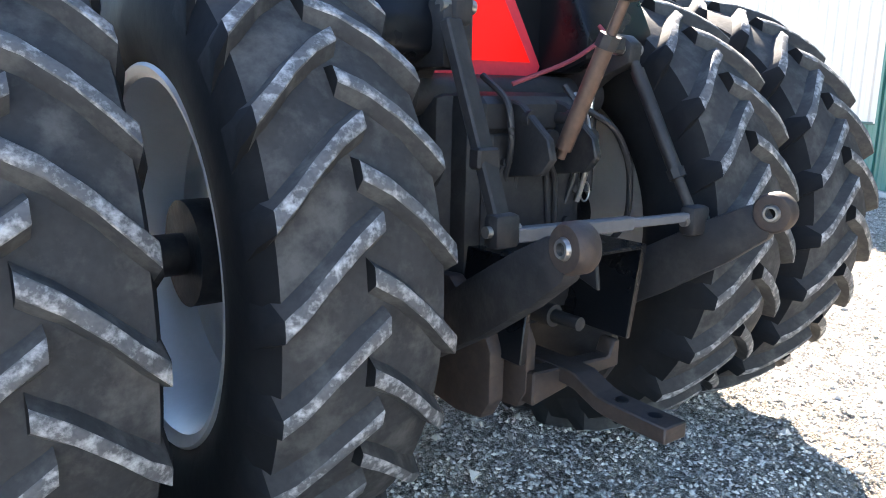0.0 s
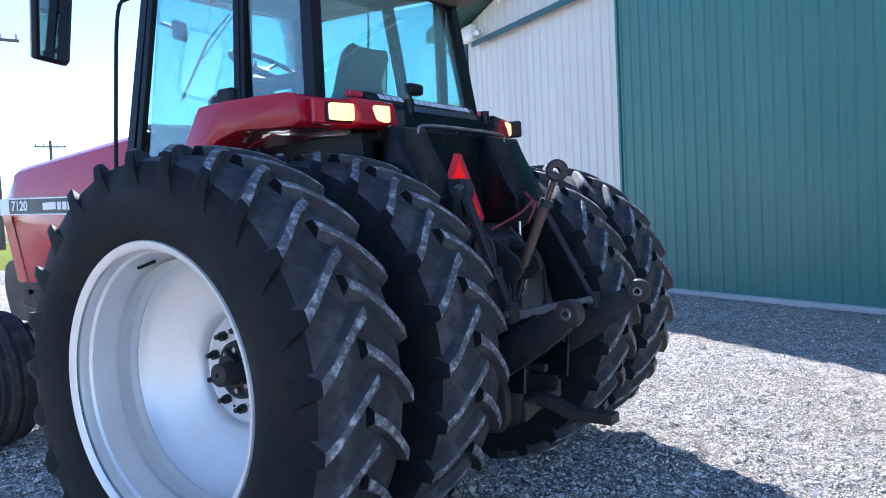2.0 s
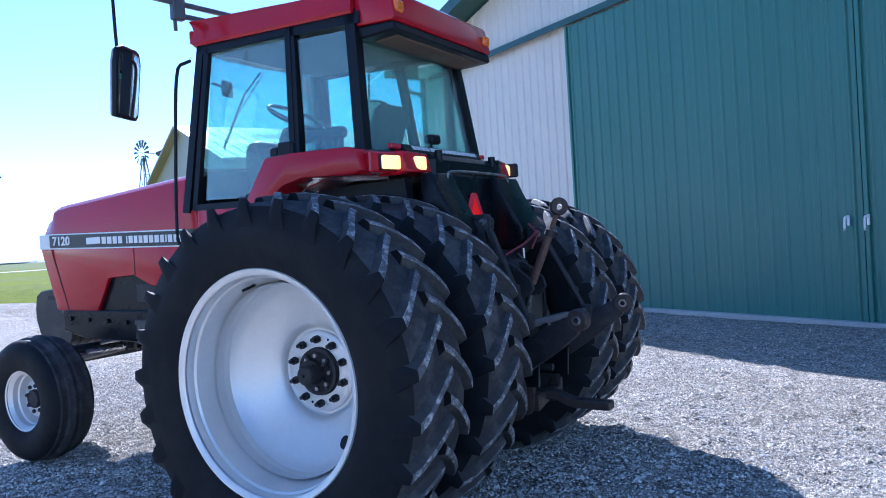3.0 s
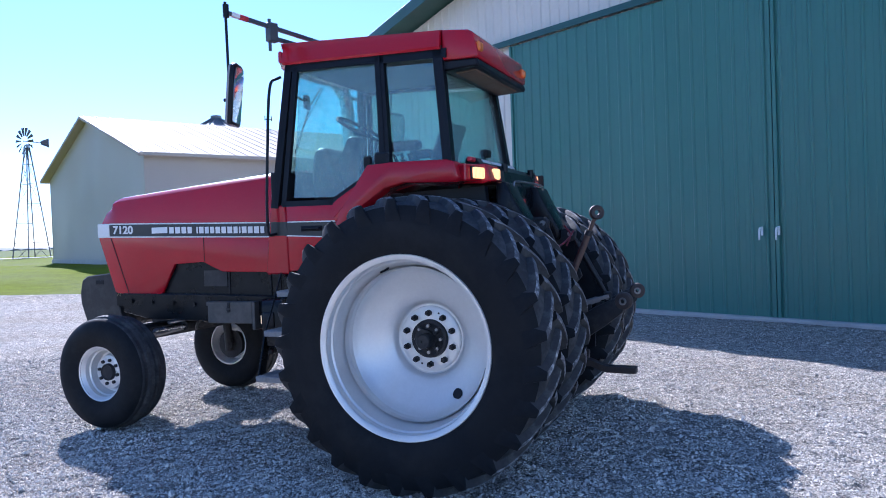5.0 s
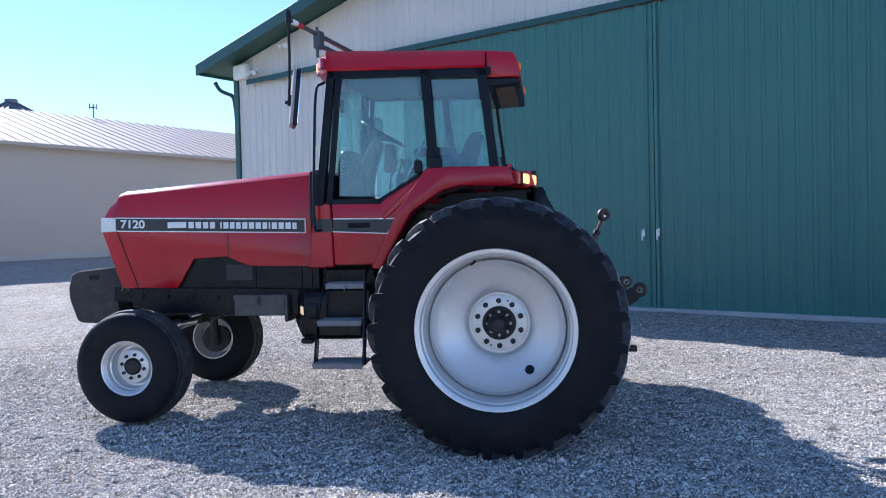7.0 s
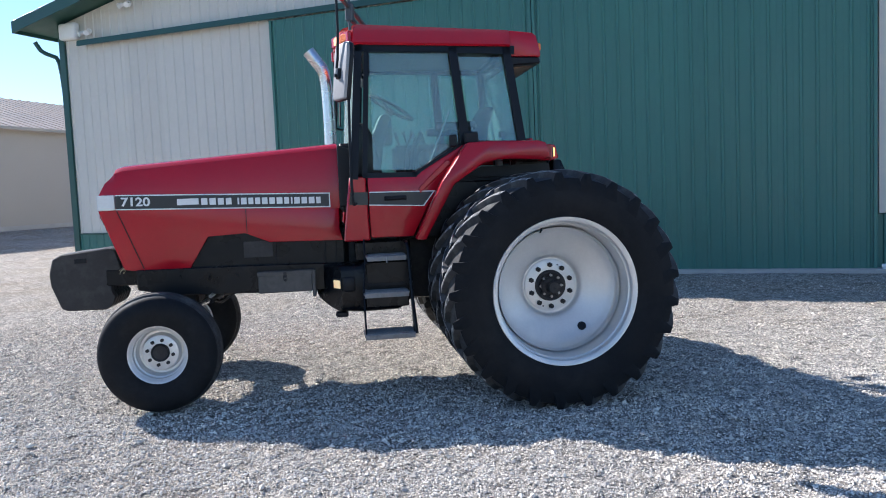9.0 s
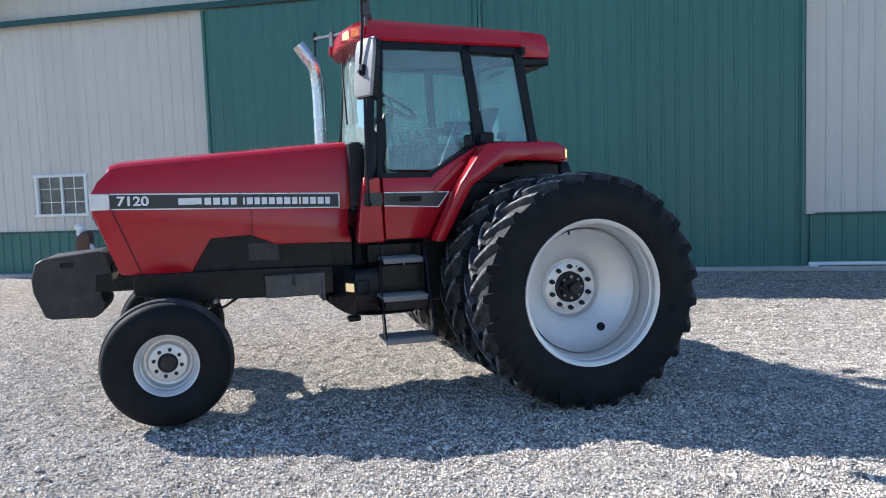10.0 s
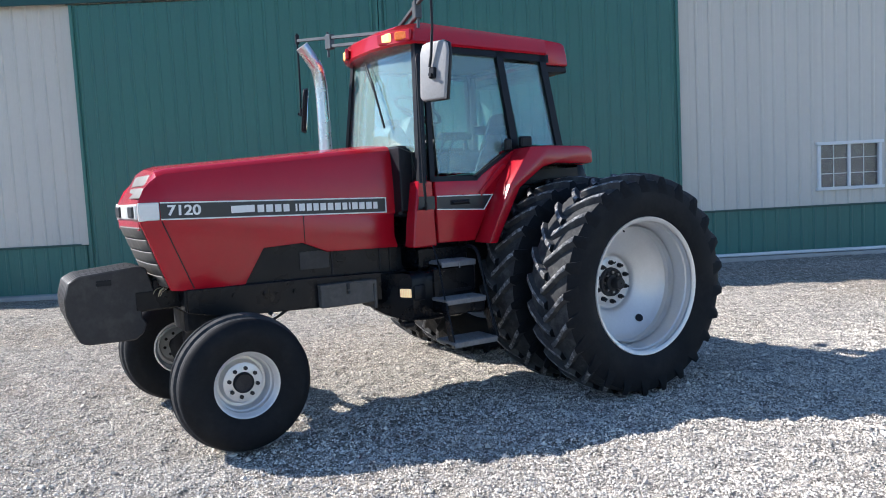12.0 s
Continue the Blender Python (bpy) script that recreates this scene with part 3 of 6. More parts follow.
# windows
for wi, (y0, y1, z0, z1) in enumerate(WINS):
    win = part("window", (lambda b: (box(b, (WX + 0.35, (y0 + y1) / 2, (z0 + z1) / 2), (0.02, y1 - y0 + 0.6, z1 - z0 + 0.4)), b)[1])(bmesh.new()), PANEBACK, barn)
    bm = bmesh.new()
    t = 0.055
    box(bm, (WX - 0.015, (y0 + y1) / 2, z1), (0.07, y1 - y0 + 0.11, t), 0.005)
    box(bm, (WX - 0.02, (y0 + y1) / 2, z0), (0.09, y1 - y0 + 0.11, t), 0.005)
    for yy in (y0, y1):
        box(bm, (WX - 0.012, yy, (z0 + z1) / 2), (0.06, t, z1 - z0), 0.005)
    box(bm, (WX + 0.005, (y0 + y1) / 2, (z0 + z1) / 2), (0.05, 0.045, z1 - z0 - 0.02), 0.004)
    part("frame", bm, WHITE, win, "white window frame")
    ym = (y0 + y1) / 2
    for a, b in ((y0 + 0.03, ym - 0.022), (ym + 0.022, y1 - 0.03)):
        bm = bmesh.new()
        box(bm, (WX + 0.02, (a + b) / 2, (z0 + z1) / 2), (0.006, b - a, z1 - z0 - 0.05))
        pane = part("pane", bm, PANE, win)
        pane.visible_shadow = False
        bm = bmesh.new()
        box(bm, (WX + 0.012, (a + b) / 2, (z0 + z1) / 2), (0.01, 0.014, z1 - z0 - 0.05))
        for q in (0.33, 0.67):
            box(bm, (WX + 0.012, (a + b) / 2, z0 + q * (z1 - z0)), (0.009, b - a, 0.014))
        part("muntin", bm, WHITE, win)
# downspout, wall box and yard lamps
bm = bmesh.new()
sweep(bm, arc_points([(WX - 0.2, Y_LEFT + 0.56, 5.02), (WX - 0.1, Y_LEFT + 0.5, 4.82), (WX + 0.1, Y_LEFT + 0.16, 4.66), (WX + 0.1, Y_LEFT + 0.16, 0.3)], 4), 0.045, 10)
part("downspout", bm, DKGREEN, barn)


def wall_lamp(y, z):
    ob = thing("security_light", "white twin floodlight on the barn gable", "light", pose(WX - 0.03, y, z))
    bm = bmesh.new()
    tube(bm, (0.01, 0, 0), (-0.03, 0, 0), 0.06)
    part("base", bm, WHITE, ob)
    for s in (-1, 1):
        bm = bmesh.new()
        tube(bm, (-0.03, 0, 0), (-0.10, 0.05 * s, -0.03), 0.014)
        tube(bm, (-0.09, 0.05 * s, -0.02), (-0.19, 0.10 * s, -0.07), 0.035, 0.055)
        part("lamp_head", bm, WHITE, ob)
    return ob


tagged(wall_lamp(10.62, 5.12), group="floodlights on the barn")
tagged(wall_lamp(9.55, 5.55), group="floodlights on the barn")
vent = thing("wall_box", "white rounded utility box under the eave", "box", pose(WX - 0.09, 11.1, 5.16))
bm = bmesh.new()
box(bm, (0, 0, 0), (0.16, 0.46, 0.34), 0.05, seg=3)
part("cover", bm, WHITE, vent)


# ---- the tractor: x to its right, y ahead, z up, under the rear axle ----
TREAD = material("worn_step_steel", (0.20, 0.20, 0.205), 0.55, metal=0.4, vary=0.25, scale=15)
SLAT = material("grey_grille_plastic", (0.085, 0.08, 0.072), 0.6, vary=0.15)
VENT = material("dusty_vent", (0.12, 0.085, 0.06), 0.8, vary=0.2)
DUSTBOX = material("dusty_box_steel", (0.085, 0.080, 0.074), 0.55, vary=0.22, scale=7, fine=40, dirt=(0.15, 0.14, 0.125), dirt_amount=0.4, spec=0.25)
WEIGHT = material("matte_grey_iron", (0.036, 0.034, 0.033), 0.5, vary=0.2, scale=5, dirt=(0.075, 0.07, 0.065), dirt_amount=0.5, spec=0.25)
OLDIRON = material("dark_rusty_iron", (0.045, 0.034, 0.030), 0.6, metal=0.3, vary=0.35, scale=14, bump=0.001, dirt=(0.08, 0.055, 0.04), dirt_amount=0.5)
tractor = thing("tractor", "red row-crop tractor with silver wheels and dual rear tyres", "tractor", pose(-0.011, 0.028, 0, 0, 0, 29.0))
HUBZ = 0.855


def rear_tyre_mesh():
    """Carcass of a bar-tread tyre round the x axis."""
    bm = bmesh.new()
    prof = [(-0.150, 0.452), (-0.170, 0.464), (-0.196, 0.505), (-0.210, 0.565), (-0.209, 0.63), (-0.198, 0.688), (-0.180, 0.728),
            (-0.11, 0.748), (0, 0.753), (0.11, 0.748), (0.180, 0.728), (0.198, 0.688), (0.209, 0.63), (0.210, 0.565), (0.196, 0.505),
            (0.170, 0.464), (0.150, 0.452)]
    lathe(bm, prof, 96)
    for f in bm.faces:
        f.material_index = 1 if abs(f.calc_center_median().x) < 0.182 and math.hypot(*f.calc_center_median().yz) > 0.7 else 0
    return mesh_of("rear_tyre", bm, [RUBBER, DUSTYRUB], 40)


def lug_mesh(side):
    """One angled tread bar, from past the middle to the shoulder."""
    bm = bmesh.new()
    stations = [(-0.016, 0.003, 0.783, 0.742), (0.04, 0.050, 0.787, 0.740), (0.10, 0.118, 0.784, 0.737), (0.150, 0.186, 0.778, 0.727),
                (0.190, 0.236, 0.764, 0.700), (0.206, 0.258, 0.712, 0.655)]
    rows = []
    for i, (x, lag, ro, ri) in enumerate(stations):
        w = (0.029, 0.027, 0.027, 0.029, 0.033, 0.035)[i]
        a = -lag * 0.98
        row = []
        for da, r in ((-w * 1.55, ri - 0.006), (-w * 0.66, ro - 0.003), (-w * 0.53, ro), (w * 0.53, ro), (w * 0.66, ro - 0.003), (w * 1.55, ri - 0.006)):
            aa = a + da / 0.785
            row.append(bm.verts.new((x * side, -r * math.cos(aa), r * math.sin(aa))))
        rows.append(row)
    fs = []
    for p, q in zip(rows, rows[1:]):
        for j in range(5):
            f = bm.faces.new((p[j], p[j + 1], q[j + 1], q[j]))
            f.material_index = 0 if q is rows[-1] else (2 if j in (0, 4) else 1)
            fs.append(f)
    f = bm.faces.new(rows[0])
    fs += [f, bm.faces.new(rows[-1][::-1])]
    bmesh.ops.recalc_face_normals(bm, faces=fs)
    return mesh_of("lug", bm, [RUBBER, LUG, DUSTYRUB], 50)


# scuffed, dusty lug faces
LUG = material("scuffed_lug_rubber", (0.085, 0.085, 0.086), 0.75, vary=0.4, scale=19, fine=120, bump=0.0015, dirt=(0.46, 0.45, 0.44), dirt_amount=0.95, shift=True)


def rim_mesh(outer):
    """Deep welded rim; the disc sits towards +x for the outer wheel."""
    bm = bmesh.new()
    if outer:
        prof = [(-0.155, 0.452), (-0.167, 0.470), (-0.168, 0.478), (-0.160, 0.482), (-0.150, 0.472), (-0.144, 0.452), (-0.128, 0.447), (-0.112, 0.447), (-0.104, 0.438), (-0.094, 0.436),
                (0.000, 0.418), (0.006, 0.424), (0.012, 0.417), (0.052, 0.405), (0.058, 0.409), (0.064, 0.403), (0.072, 0.396), (0.084, 0.386),
                (0.100, 0.366), (0.128, 0.316), (0.155, 0.262), (0.174, 0.222), (0.190, 0.205), (0.212, 0.197), (0.217, 0.190), (0.217, 0.182), (0.213, 0.178), (0.213, 0.115)]
    else:
        prof = [(-0.16, 0.452), (-0.167, 0.472), (-0.16, 0.48), (-0.15, 0.445), (-0.09, 0.41), (0.0, 0.405), (0.05, 0.39), (0.06, 0.30), (0.02, 0.2), (0.02, 0.10)]
    lathe(bm, prof, 96)
    bm2 = [(0.160, 0.478), (0.167, 0.472), (0.15, 0.45), (0.10, 0.414), (-0.02, 0.411)]
    lathe(bm, bm2, 96)
    return mesh_of("rim", bm, SILVER, 30)


TYRE, RIM_OUT, RIM_IN = rear_tyre_mesh(), rim_mesh(True), rim_mesh(False)
LUGS = {-1: lug_mesh(-1), 1: lug_mesh(1)}


def rear_wheel(x, side, outer, spin):
    """side -1: the left of the tractor; the wheel's own -x faces outwards."""
    m = pose(x, -0.02, HUBZ) if side < 0 else pose(x, -0.02, HUBZ, 0, 0, 180)
    w = new("rear_wheel")
    w.parent = tractor
    w.matrix_basis = m
    turn = pose(0, 0, 0, 0, 0, 0 if side < 0 else 180)
    part("tyre", TYRE, None, w, "black bar-tread tyre with dusty scuffed lugs", m=pose(0.02, 0, 0))
    for sd in (-1, 1):
        for k in range(25):
            part("lug", LUGS[sd], None, w, m=pose(0.02, 0, 0) @ turn @ pose(0, 0, 0, -spin - 360 * (k + (0.5 if sd > 0 else 0)) / 25))
    part("rim", RIM_OUT if outer else RIM_IN, None, w, "silver painted steel rim")
    if not outer:
        return w
    x0 = 0.213
    bm = bmesh.new()
    lathe(bm, [(x0 - 0.006, 0.178), (x0 - 0.010, 0.17), (x0 - 0.010, 0.108), (x0, 0.104)], 48)
    part("clamp_ring", bm, SILVER, w)
    bm = bmesh.new()
    lathe(bm, [(x0, 0.108), (x0 - 0.03, 0.104), (x0 - 0.034, 0.09), (x0 - 0.026, 0.075), (x0 - 0.026, 0.002)], 36)
    lathe(bm, [(x0 - 0.02, 0.044), (x0 - 0.115, 0.041), (x0 - 0.12, 0.035), (x0 - 0.12, 0.008), (x0 - 0.112, 0.007), (x0 - 0.112, 0.0005)], 28)
    for v in bm.verts[-28 * 6:]:
        v.co.z -= 0.004
    for k in range(4):
        a = 2 * math.pi * k / 4 + 0.9
        vs = box(bm, (0, 0.068, 0), (0.024, 0.050, 0.018), 0.004)
        bmesh.ops.rotate(bm, cent=(0, 0, 0), matrix=Matrix.Rotation(a, 3, "X"), verts=vs)
        bmesh.ops.translate(bm, vec=(x0 - 0.032, 0, 0), verts=vs)
    part("hub", bm, CAST, w, "black cast hub")
    for k in range(10):
        a = 2 * math.pi * k / 10 + 0.31
        bm = bmesh.new()
        tube(bm, (0, 0, 0), (-0.024, 0, 0), 0.0175, seg=6)
        tube(bm, (-0.02, 0, 0), (-0.045, 0, 0), 0.0095, seg=8)
        part("wheel_nut", bm, CAST, w, m=pose(x0 - 0.009, 0.142 * math.cos(a), 0.142 * math.sin(a)))
    for k in range(8):
        a = 2 * math.pi * k / 8
        bm = bmesh.new()
        tube(bm, (0, 0, 0), (-0.018, 0, 0), 0.010, seg=6)
        part("hub_bolt", bm, STEEL, w, m=pose(x0 - 0.026, 0.073 * math.cos(a), 0.073 * math.sin(a)))
    for a in (1.95, -1.2):
        bm = bmesh.new()
        tube(bm, (0, 0, 0), (-0.002, 0, 0), 0.006, seg=10)
        part("pilot_hole", bm, TRIM, w, m=pose(x0 - 0.0095, 0.150 * math.cos(a), 0.150 * math.sin(a)))
    bm = bmesh.new()
    tube(bm, (0.004, 0, 0), (-0.004, 0, 0), 0.029, seg=24)
    part("hand_hole", bm, TRIM, w, m=Matrix.Translation((0.113, -0.187, -0.279)) @ Vector((-0.857, 0.286, 0.428)).to_track_quat("X", "Z").to_matrix().to_4x4())
    bm = bmesh.new()
    sweep(bm, [(0, 0, 0), (-0.03, 0.006, -0.01), (-0.055, 0.02, -0.02)], 0.006)
    part("valve_stem", bm, TRIM, w, m=pose(-0.04, 0.12, 0.405))
    return w


rear_wheel(-1.275, -1, True, 4.7)
rear_wheel(-0.70, -1, False, -0.1)
rear_wheel(0.66, 1, False, 2.0)
rear_wheel(1.19, 1, True, 11.6)


def front_tyre_mesh():
    bm = bmesh.new()
    prof = [(-0.095, 0.186), (-0.125, 0.196), (-0.148, 0.25), (-0.155, 0.30), (-0.148, 0.345), (-0.128, 0.375), (-0.112, 0.386), (-0.098, 0.392),
            (-0.085, 0.386), (-0.060, 0.387), (-0.050, 0.402), (-0.018, 0.409), (-0.012, 0.392), (0.012, 0.392), (0.018, 0.409), (0.050, 0.402), (0.060, 0.387),
            (0.085, 0.386), (0.098, 0.392), (0.112, 0.386), (0.128, 0.375), (0.148, 0.345), (0.155, 0.30), (0.148, 0.25), (0.125, 0.196), (0.095, 0.186)]
    lathe(bm, prof, 72)
    for f in bm.faces:
        f.material_index = 1 if abs(f.calc_center_median().x) < 0.118 and math.hypot(*f.calc_center_median().yz) > 0.3 else 0
    return mesh_of("front_tyre", bm, [RUBBER, DUSTYRUB], 35)


FTYRE = front_tyre_mesh()


def front_wheel(x, y, side):
    m = pose(x, y, FZ, 0, 0, 0 if side < 0 else 180)
    w = new("front_wheel")
    w.parent = tractor
    w.matrix_basis = m
    part("tyre", FTYRE, None, w, "black ribbed front tyre")
    bm = bmesh.new()
    lathe(bm, [(-0.118, 0.205), (-0.124, 0.216), (-0.117, 0.221), (-0.108, 0.205), (-0.095, 0.196), (-0.088, 0.187), (-0.055, 0.184), (-0.048, 0.174), (-0.005, 0.170), (0.012, 0.162), (0.014, 0.146),
               (-0.012, 0.136), (-0.030, 0.130), (-0.034, 0.122), (-0.034, 0.058)], 56)
    for v in bm.verts:
        v.co.y, v.co.z = v.co.y * 0.91, v.co.z * 0.91
    lathe(bm, [(0.118, 0.191), (0.122, 0.18), (0.06, 0.158), (0.02, 0.15)], 56)
    part("rim", bm, SILVER, w, "silver painted steel rim")
    bm = bmesh.new()
    lathe(bm, [(-0.030, 0.062), (-0.05, 0.061), (-0.058, 0.055), (-0.050, 0.046), (-0.048, 0.0005)], 28)
    part("hub", bm, CAST, w, "black hub cap")
    for k in range(8):
        a = 2 * math.pi * k / 8 + 0.2
        bm = bmesh.new()
        tube(bm, (0, 0, 0), (-0.016, 0, 0), 0.0125, seg=6)
        part("wheel_nut", bm, CAST, w, m=pose(-0.033, 0.085 * math.cos(a), 0.085 * math.sin(a)))
    return w


FZ = 0.524
front_wheel(-0.75, 2.636, -1)
front_wheel(0.745, 2.685, 1)


def tpart(name, bm, mat, label="", smooth=35):
    return part(name, bm, mat, tractor, label, smooth)


# front axle and steering
bm = bmesh.new()
box(bm, (0, 2.64, 0.765), (1.16, 0.14, 0.11), 0.02)
box(bm, (0, 2.64, 0.83), (0.34, 0.34, 0.16), 0.02)
for s in (-1, 1):
    tube(bm, (0.55 * s, 2.64, 0.82), (0.585 * s, 2.64, 0.47), 0.036)
    tube(bm, (0.60 * s, 2.64, FZ), (0.70 * s, 2.64, FZ), 0.125, 0.10, seg=24)
    tube(bm, (0.56 * s, 2.64, FZ), (0.745 * s, 2.64, FZ), 0.045)
tpart("front_axle", bm, CAST)
bm = bmesh.new()
for s in (-1, 1):
    tube(bm, (0.58 * s, 2.42, 0.76), (0.08 * s, 2.40, 0.79), 0.017)
    box(bm, (0.58 * s, 2.53, 0.775), (0.06, 0.26, 0.03), 0.008)
tpart("steering_linkage", bm, STEEL)
for s in (-1, 1):
    bm = bmesh.new()
    tube(bm, (0.54 * s, 2.43, 0.79), (0.22 * s, 2.36, 0.80), 0.018, seg=16)
    tpart("piston_rod", bm, CHROME, "bright steering piston rod")
    bm = bmesh.new()
    tube(bm, (0.50 * s, 2.33, 0.85), (0.05 * s, 2.30, 0.865), 0.013, seg=14)
    tpart("oil_pipe", bm, CHROME)
for s in (-1, 1):
    bm = bmesh.new()
    tube(bm, (0.28 * s, 2.375, 0.80), (0.02 * s, 2.33, 0.805), 0.034, seg=18)
    tpart("steering_cylinder", bm, CAST)
    for k in range(2):
        bm = bmesh.new()
        sweep(bm, arc_points([(0.10 * s, 2.40, 0.82 + 0.03 * k), (0.24 * s, 2.30, 0.76), (0.33 * s, 2.22, 0.82), (0.34 * s, 2.10 - 0.05 * k, 0.93)], 5, 0.4), 0.009, 8)
        tpart("steering_hose", bm, PLASTIC)

# chassis
bm = bmesh.new()
for s in (-1, 1):
    slab(bm, [(1.20, 0.84), (2.00, 0.845), (2.60, 0.865), (2.84, 0.915), (2.84, 1.06), (2.0, 1.05), (1.20, 1.03)], "x", 0.37 * s, 0.42 * s, 0.006)
    for k in range(5):
        tube(bm, (0.41 * s, 1.95 + 0.2 * k, 0.97 + 0.008 * k), (0.435 * s, 1.95 + 0.2 * k, 0.97 + 0.008 * k), 0.016, seg=6)
box(bm, (0, 2.8, 0.99), (0.80, 0.10, 0.14), 0.01)
tpart("frame", bm, BLACK)
bm = bmesh.new()
box(bm, (0, 1.95, 1.12), (0.60, 1.25, 0.40), 0.03)
box(bm, (0, 1.9, 0.92), (0.42, 1.0, 0.18), 0.03)
tpart("engine", bm, CAST)
for s in (-1, 1):
    bm = bmesh.new()
    slab(bm, [(1.36, 1.00), (1.36, 1.26), (2.08, 1.30), (2.40, 1.28), (2.47, 1.04)], "x", s * 0.355, s * 0.375, 0.004)
    cover = tpart("engine_shield", bm, BLACK, "flat black engine side shield")
    bm = bmesh.new()
    box(bm, (s * 0.377, 1.985, 1.165), (0.006, 0.21, 0.12), 0.002)
    part("inspection_plate", bm, WEIGHT, cover, "dusty grey inspection plate")
    for y in (1.86, 1.50, 1.42):
        bm = bmesh.new()
        box(bm, (s * 0.378, y, 1.15), (0.008, 0.012, 0.22), 0.002)
        part("seam", bm, TRIM, cover)
bm = bmesh.new()
slab(bm, [(-0.40, 0.60), (0.25, 0.58), (0.55, 0.70), (1.35, 0.74), (1.35, 1.20), (-0.40, 1.28)], "x", -0.27, 0.27, 0.04, seg=2)
tpart("transmission", bm, CAST)
bm = bmesh.new()
tube(bm, (-1.12, 0, HUBZ), (1.12, 0, HUBZ), 0.055, seg=24)
for s in (-1, 1):
    tube(bm, (0.28 * s, 0, HUBZ), (0.52 * s, 0, HUBZ), 0.20, 0.13, seg=28)
    tube(bm, (0.66 * s, 0, HUBZ), (0.78 * s, 0, HUBZ), 0.14, seg=28)
tpart("rear_axle", bm, CAST)

# front weights
bm = bmesh.new()
box(bm, (0, 2.97, 1.0), (0.46, 0.28, 0.13), 0.012)
for s in (-1, 1):
    box(bm, (0.21 * s, 2.95, 1.08), (0.03, 0.10, 0.10), 0.01)
tpart("weight_bracket", bm, BLACK)
PROF = [(2.99, 1.06), (3.03, 1.205), (3.08, 1.218), (3.41, 1.188), (3.470, 1.155), (3.498, 1.05), (3.492, 0.96), (3.43, 0.79), (3.39, 0.772), (3.12, 0.765), (3.07, 0.80),
        (3.045, 0.86), (3.07, 0.90), (3.07, 0.95), (3.02, 0.985)]
for k in range(6):
    bm = bmesh.new()
    x = -0.226 + 0.0755 * k
    slab(bm, PROF, "x", x, x + 0.0735, 0.008)
    w = tpart("suitcase_weight", bm, WEIGHT, "black cast suitcase weight")
    if k == 0:
        bm = bmesh.new()
        box(bm, (x - 0.001, 3.275, 1.135), (0.006, 0.085, 0.034), 0.002)
        part("grip_slot", bm, TRIM, w)

# hood
def hood_section(y, zt, hw):
    """Half outline of the hood at y, from the left bottom over the top to the right bottom."""
    left = [(-hw - 0.004, 1.44), (-hw - 0.006, 1.50), (-hw - 0.004, 1.60), (-hw + 0.012, zt - 0.10), (-hw + 0.03, zt - 0.03), (-hw + 0.055, zt - 0.006), (-hw + 0.09, zt + 0.006), (0, zt + 0.03)]
    return [(x, y, z) for x, z in left] + [(-x, y, z) for x, z in left[-2::-1]]


bm = bmesh.new()
secs = [hood_section(y, 1.912 - 0.0725 * (y - 1.38) - (0.012 if y > 2.9 else 0), 0.405 - 0.004 * (y - 1.38)) for y in (1.375, 1.40, 1.90, 2.40, 2.80, 2.90, 2.955)]
rows = [[bm.verts.new(p) for p in s] for s in secs]
# the nose narrows and leans back above the lamp band
nose = [bm.verts.new((x * 0.93, 3.075 - max(0, z - 1.60) * 0.52, z - (0.035 if z > 1.7 else 0))) for x, y, z in secs[-1]]
rows.append(nose)
for a, b in zip(rows, rows[1:]):
    for k in range(len(a) - 1):
        bm.faces.new((a[k], a[k + 1], b[k + 1], b[k]))
bm.faces.new(rows[0])
bm.faces.new(nose[::-1])
bmesh.ops.recalc_face_normals(bm, faces=bm.faces[:])
tpart("hood", bm, RED, "glossy dark red hood", 28)

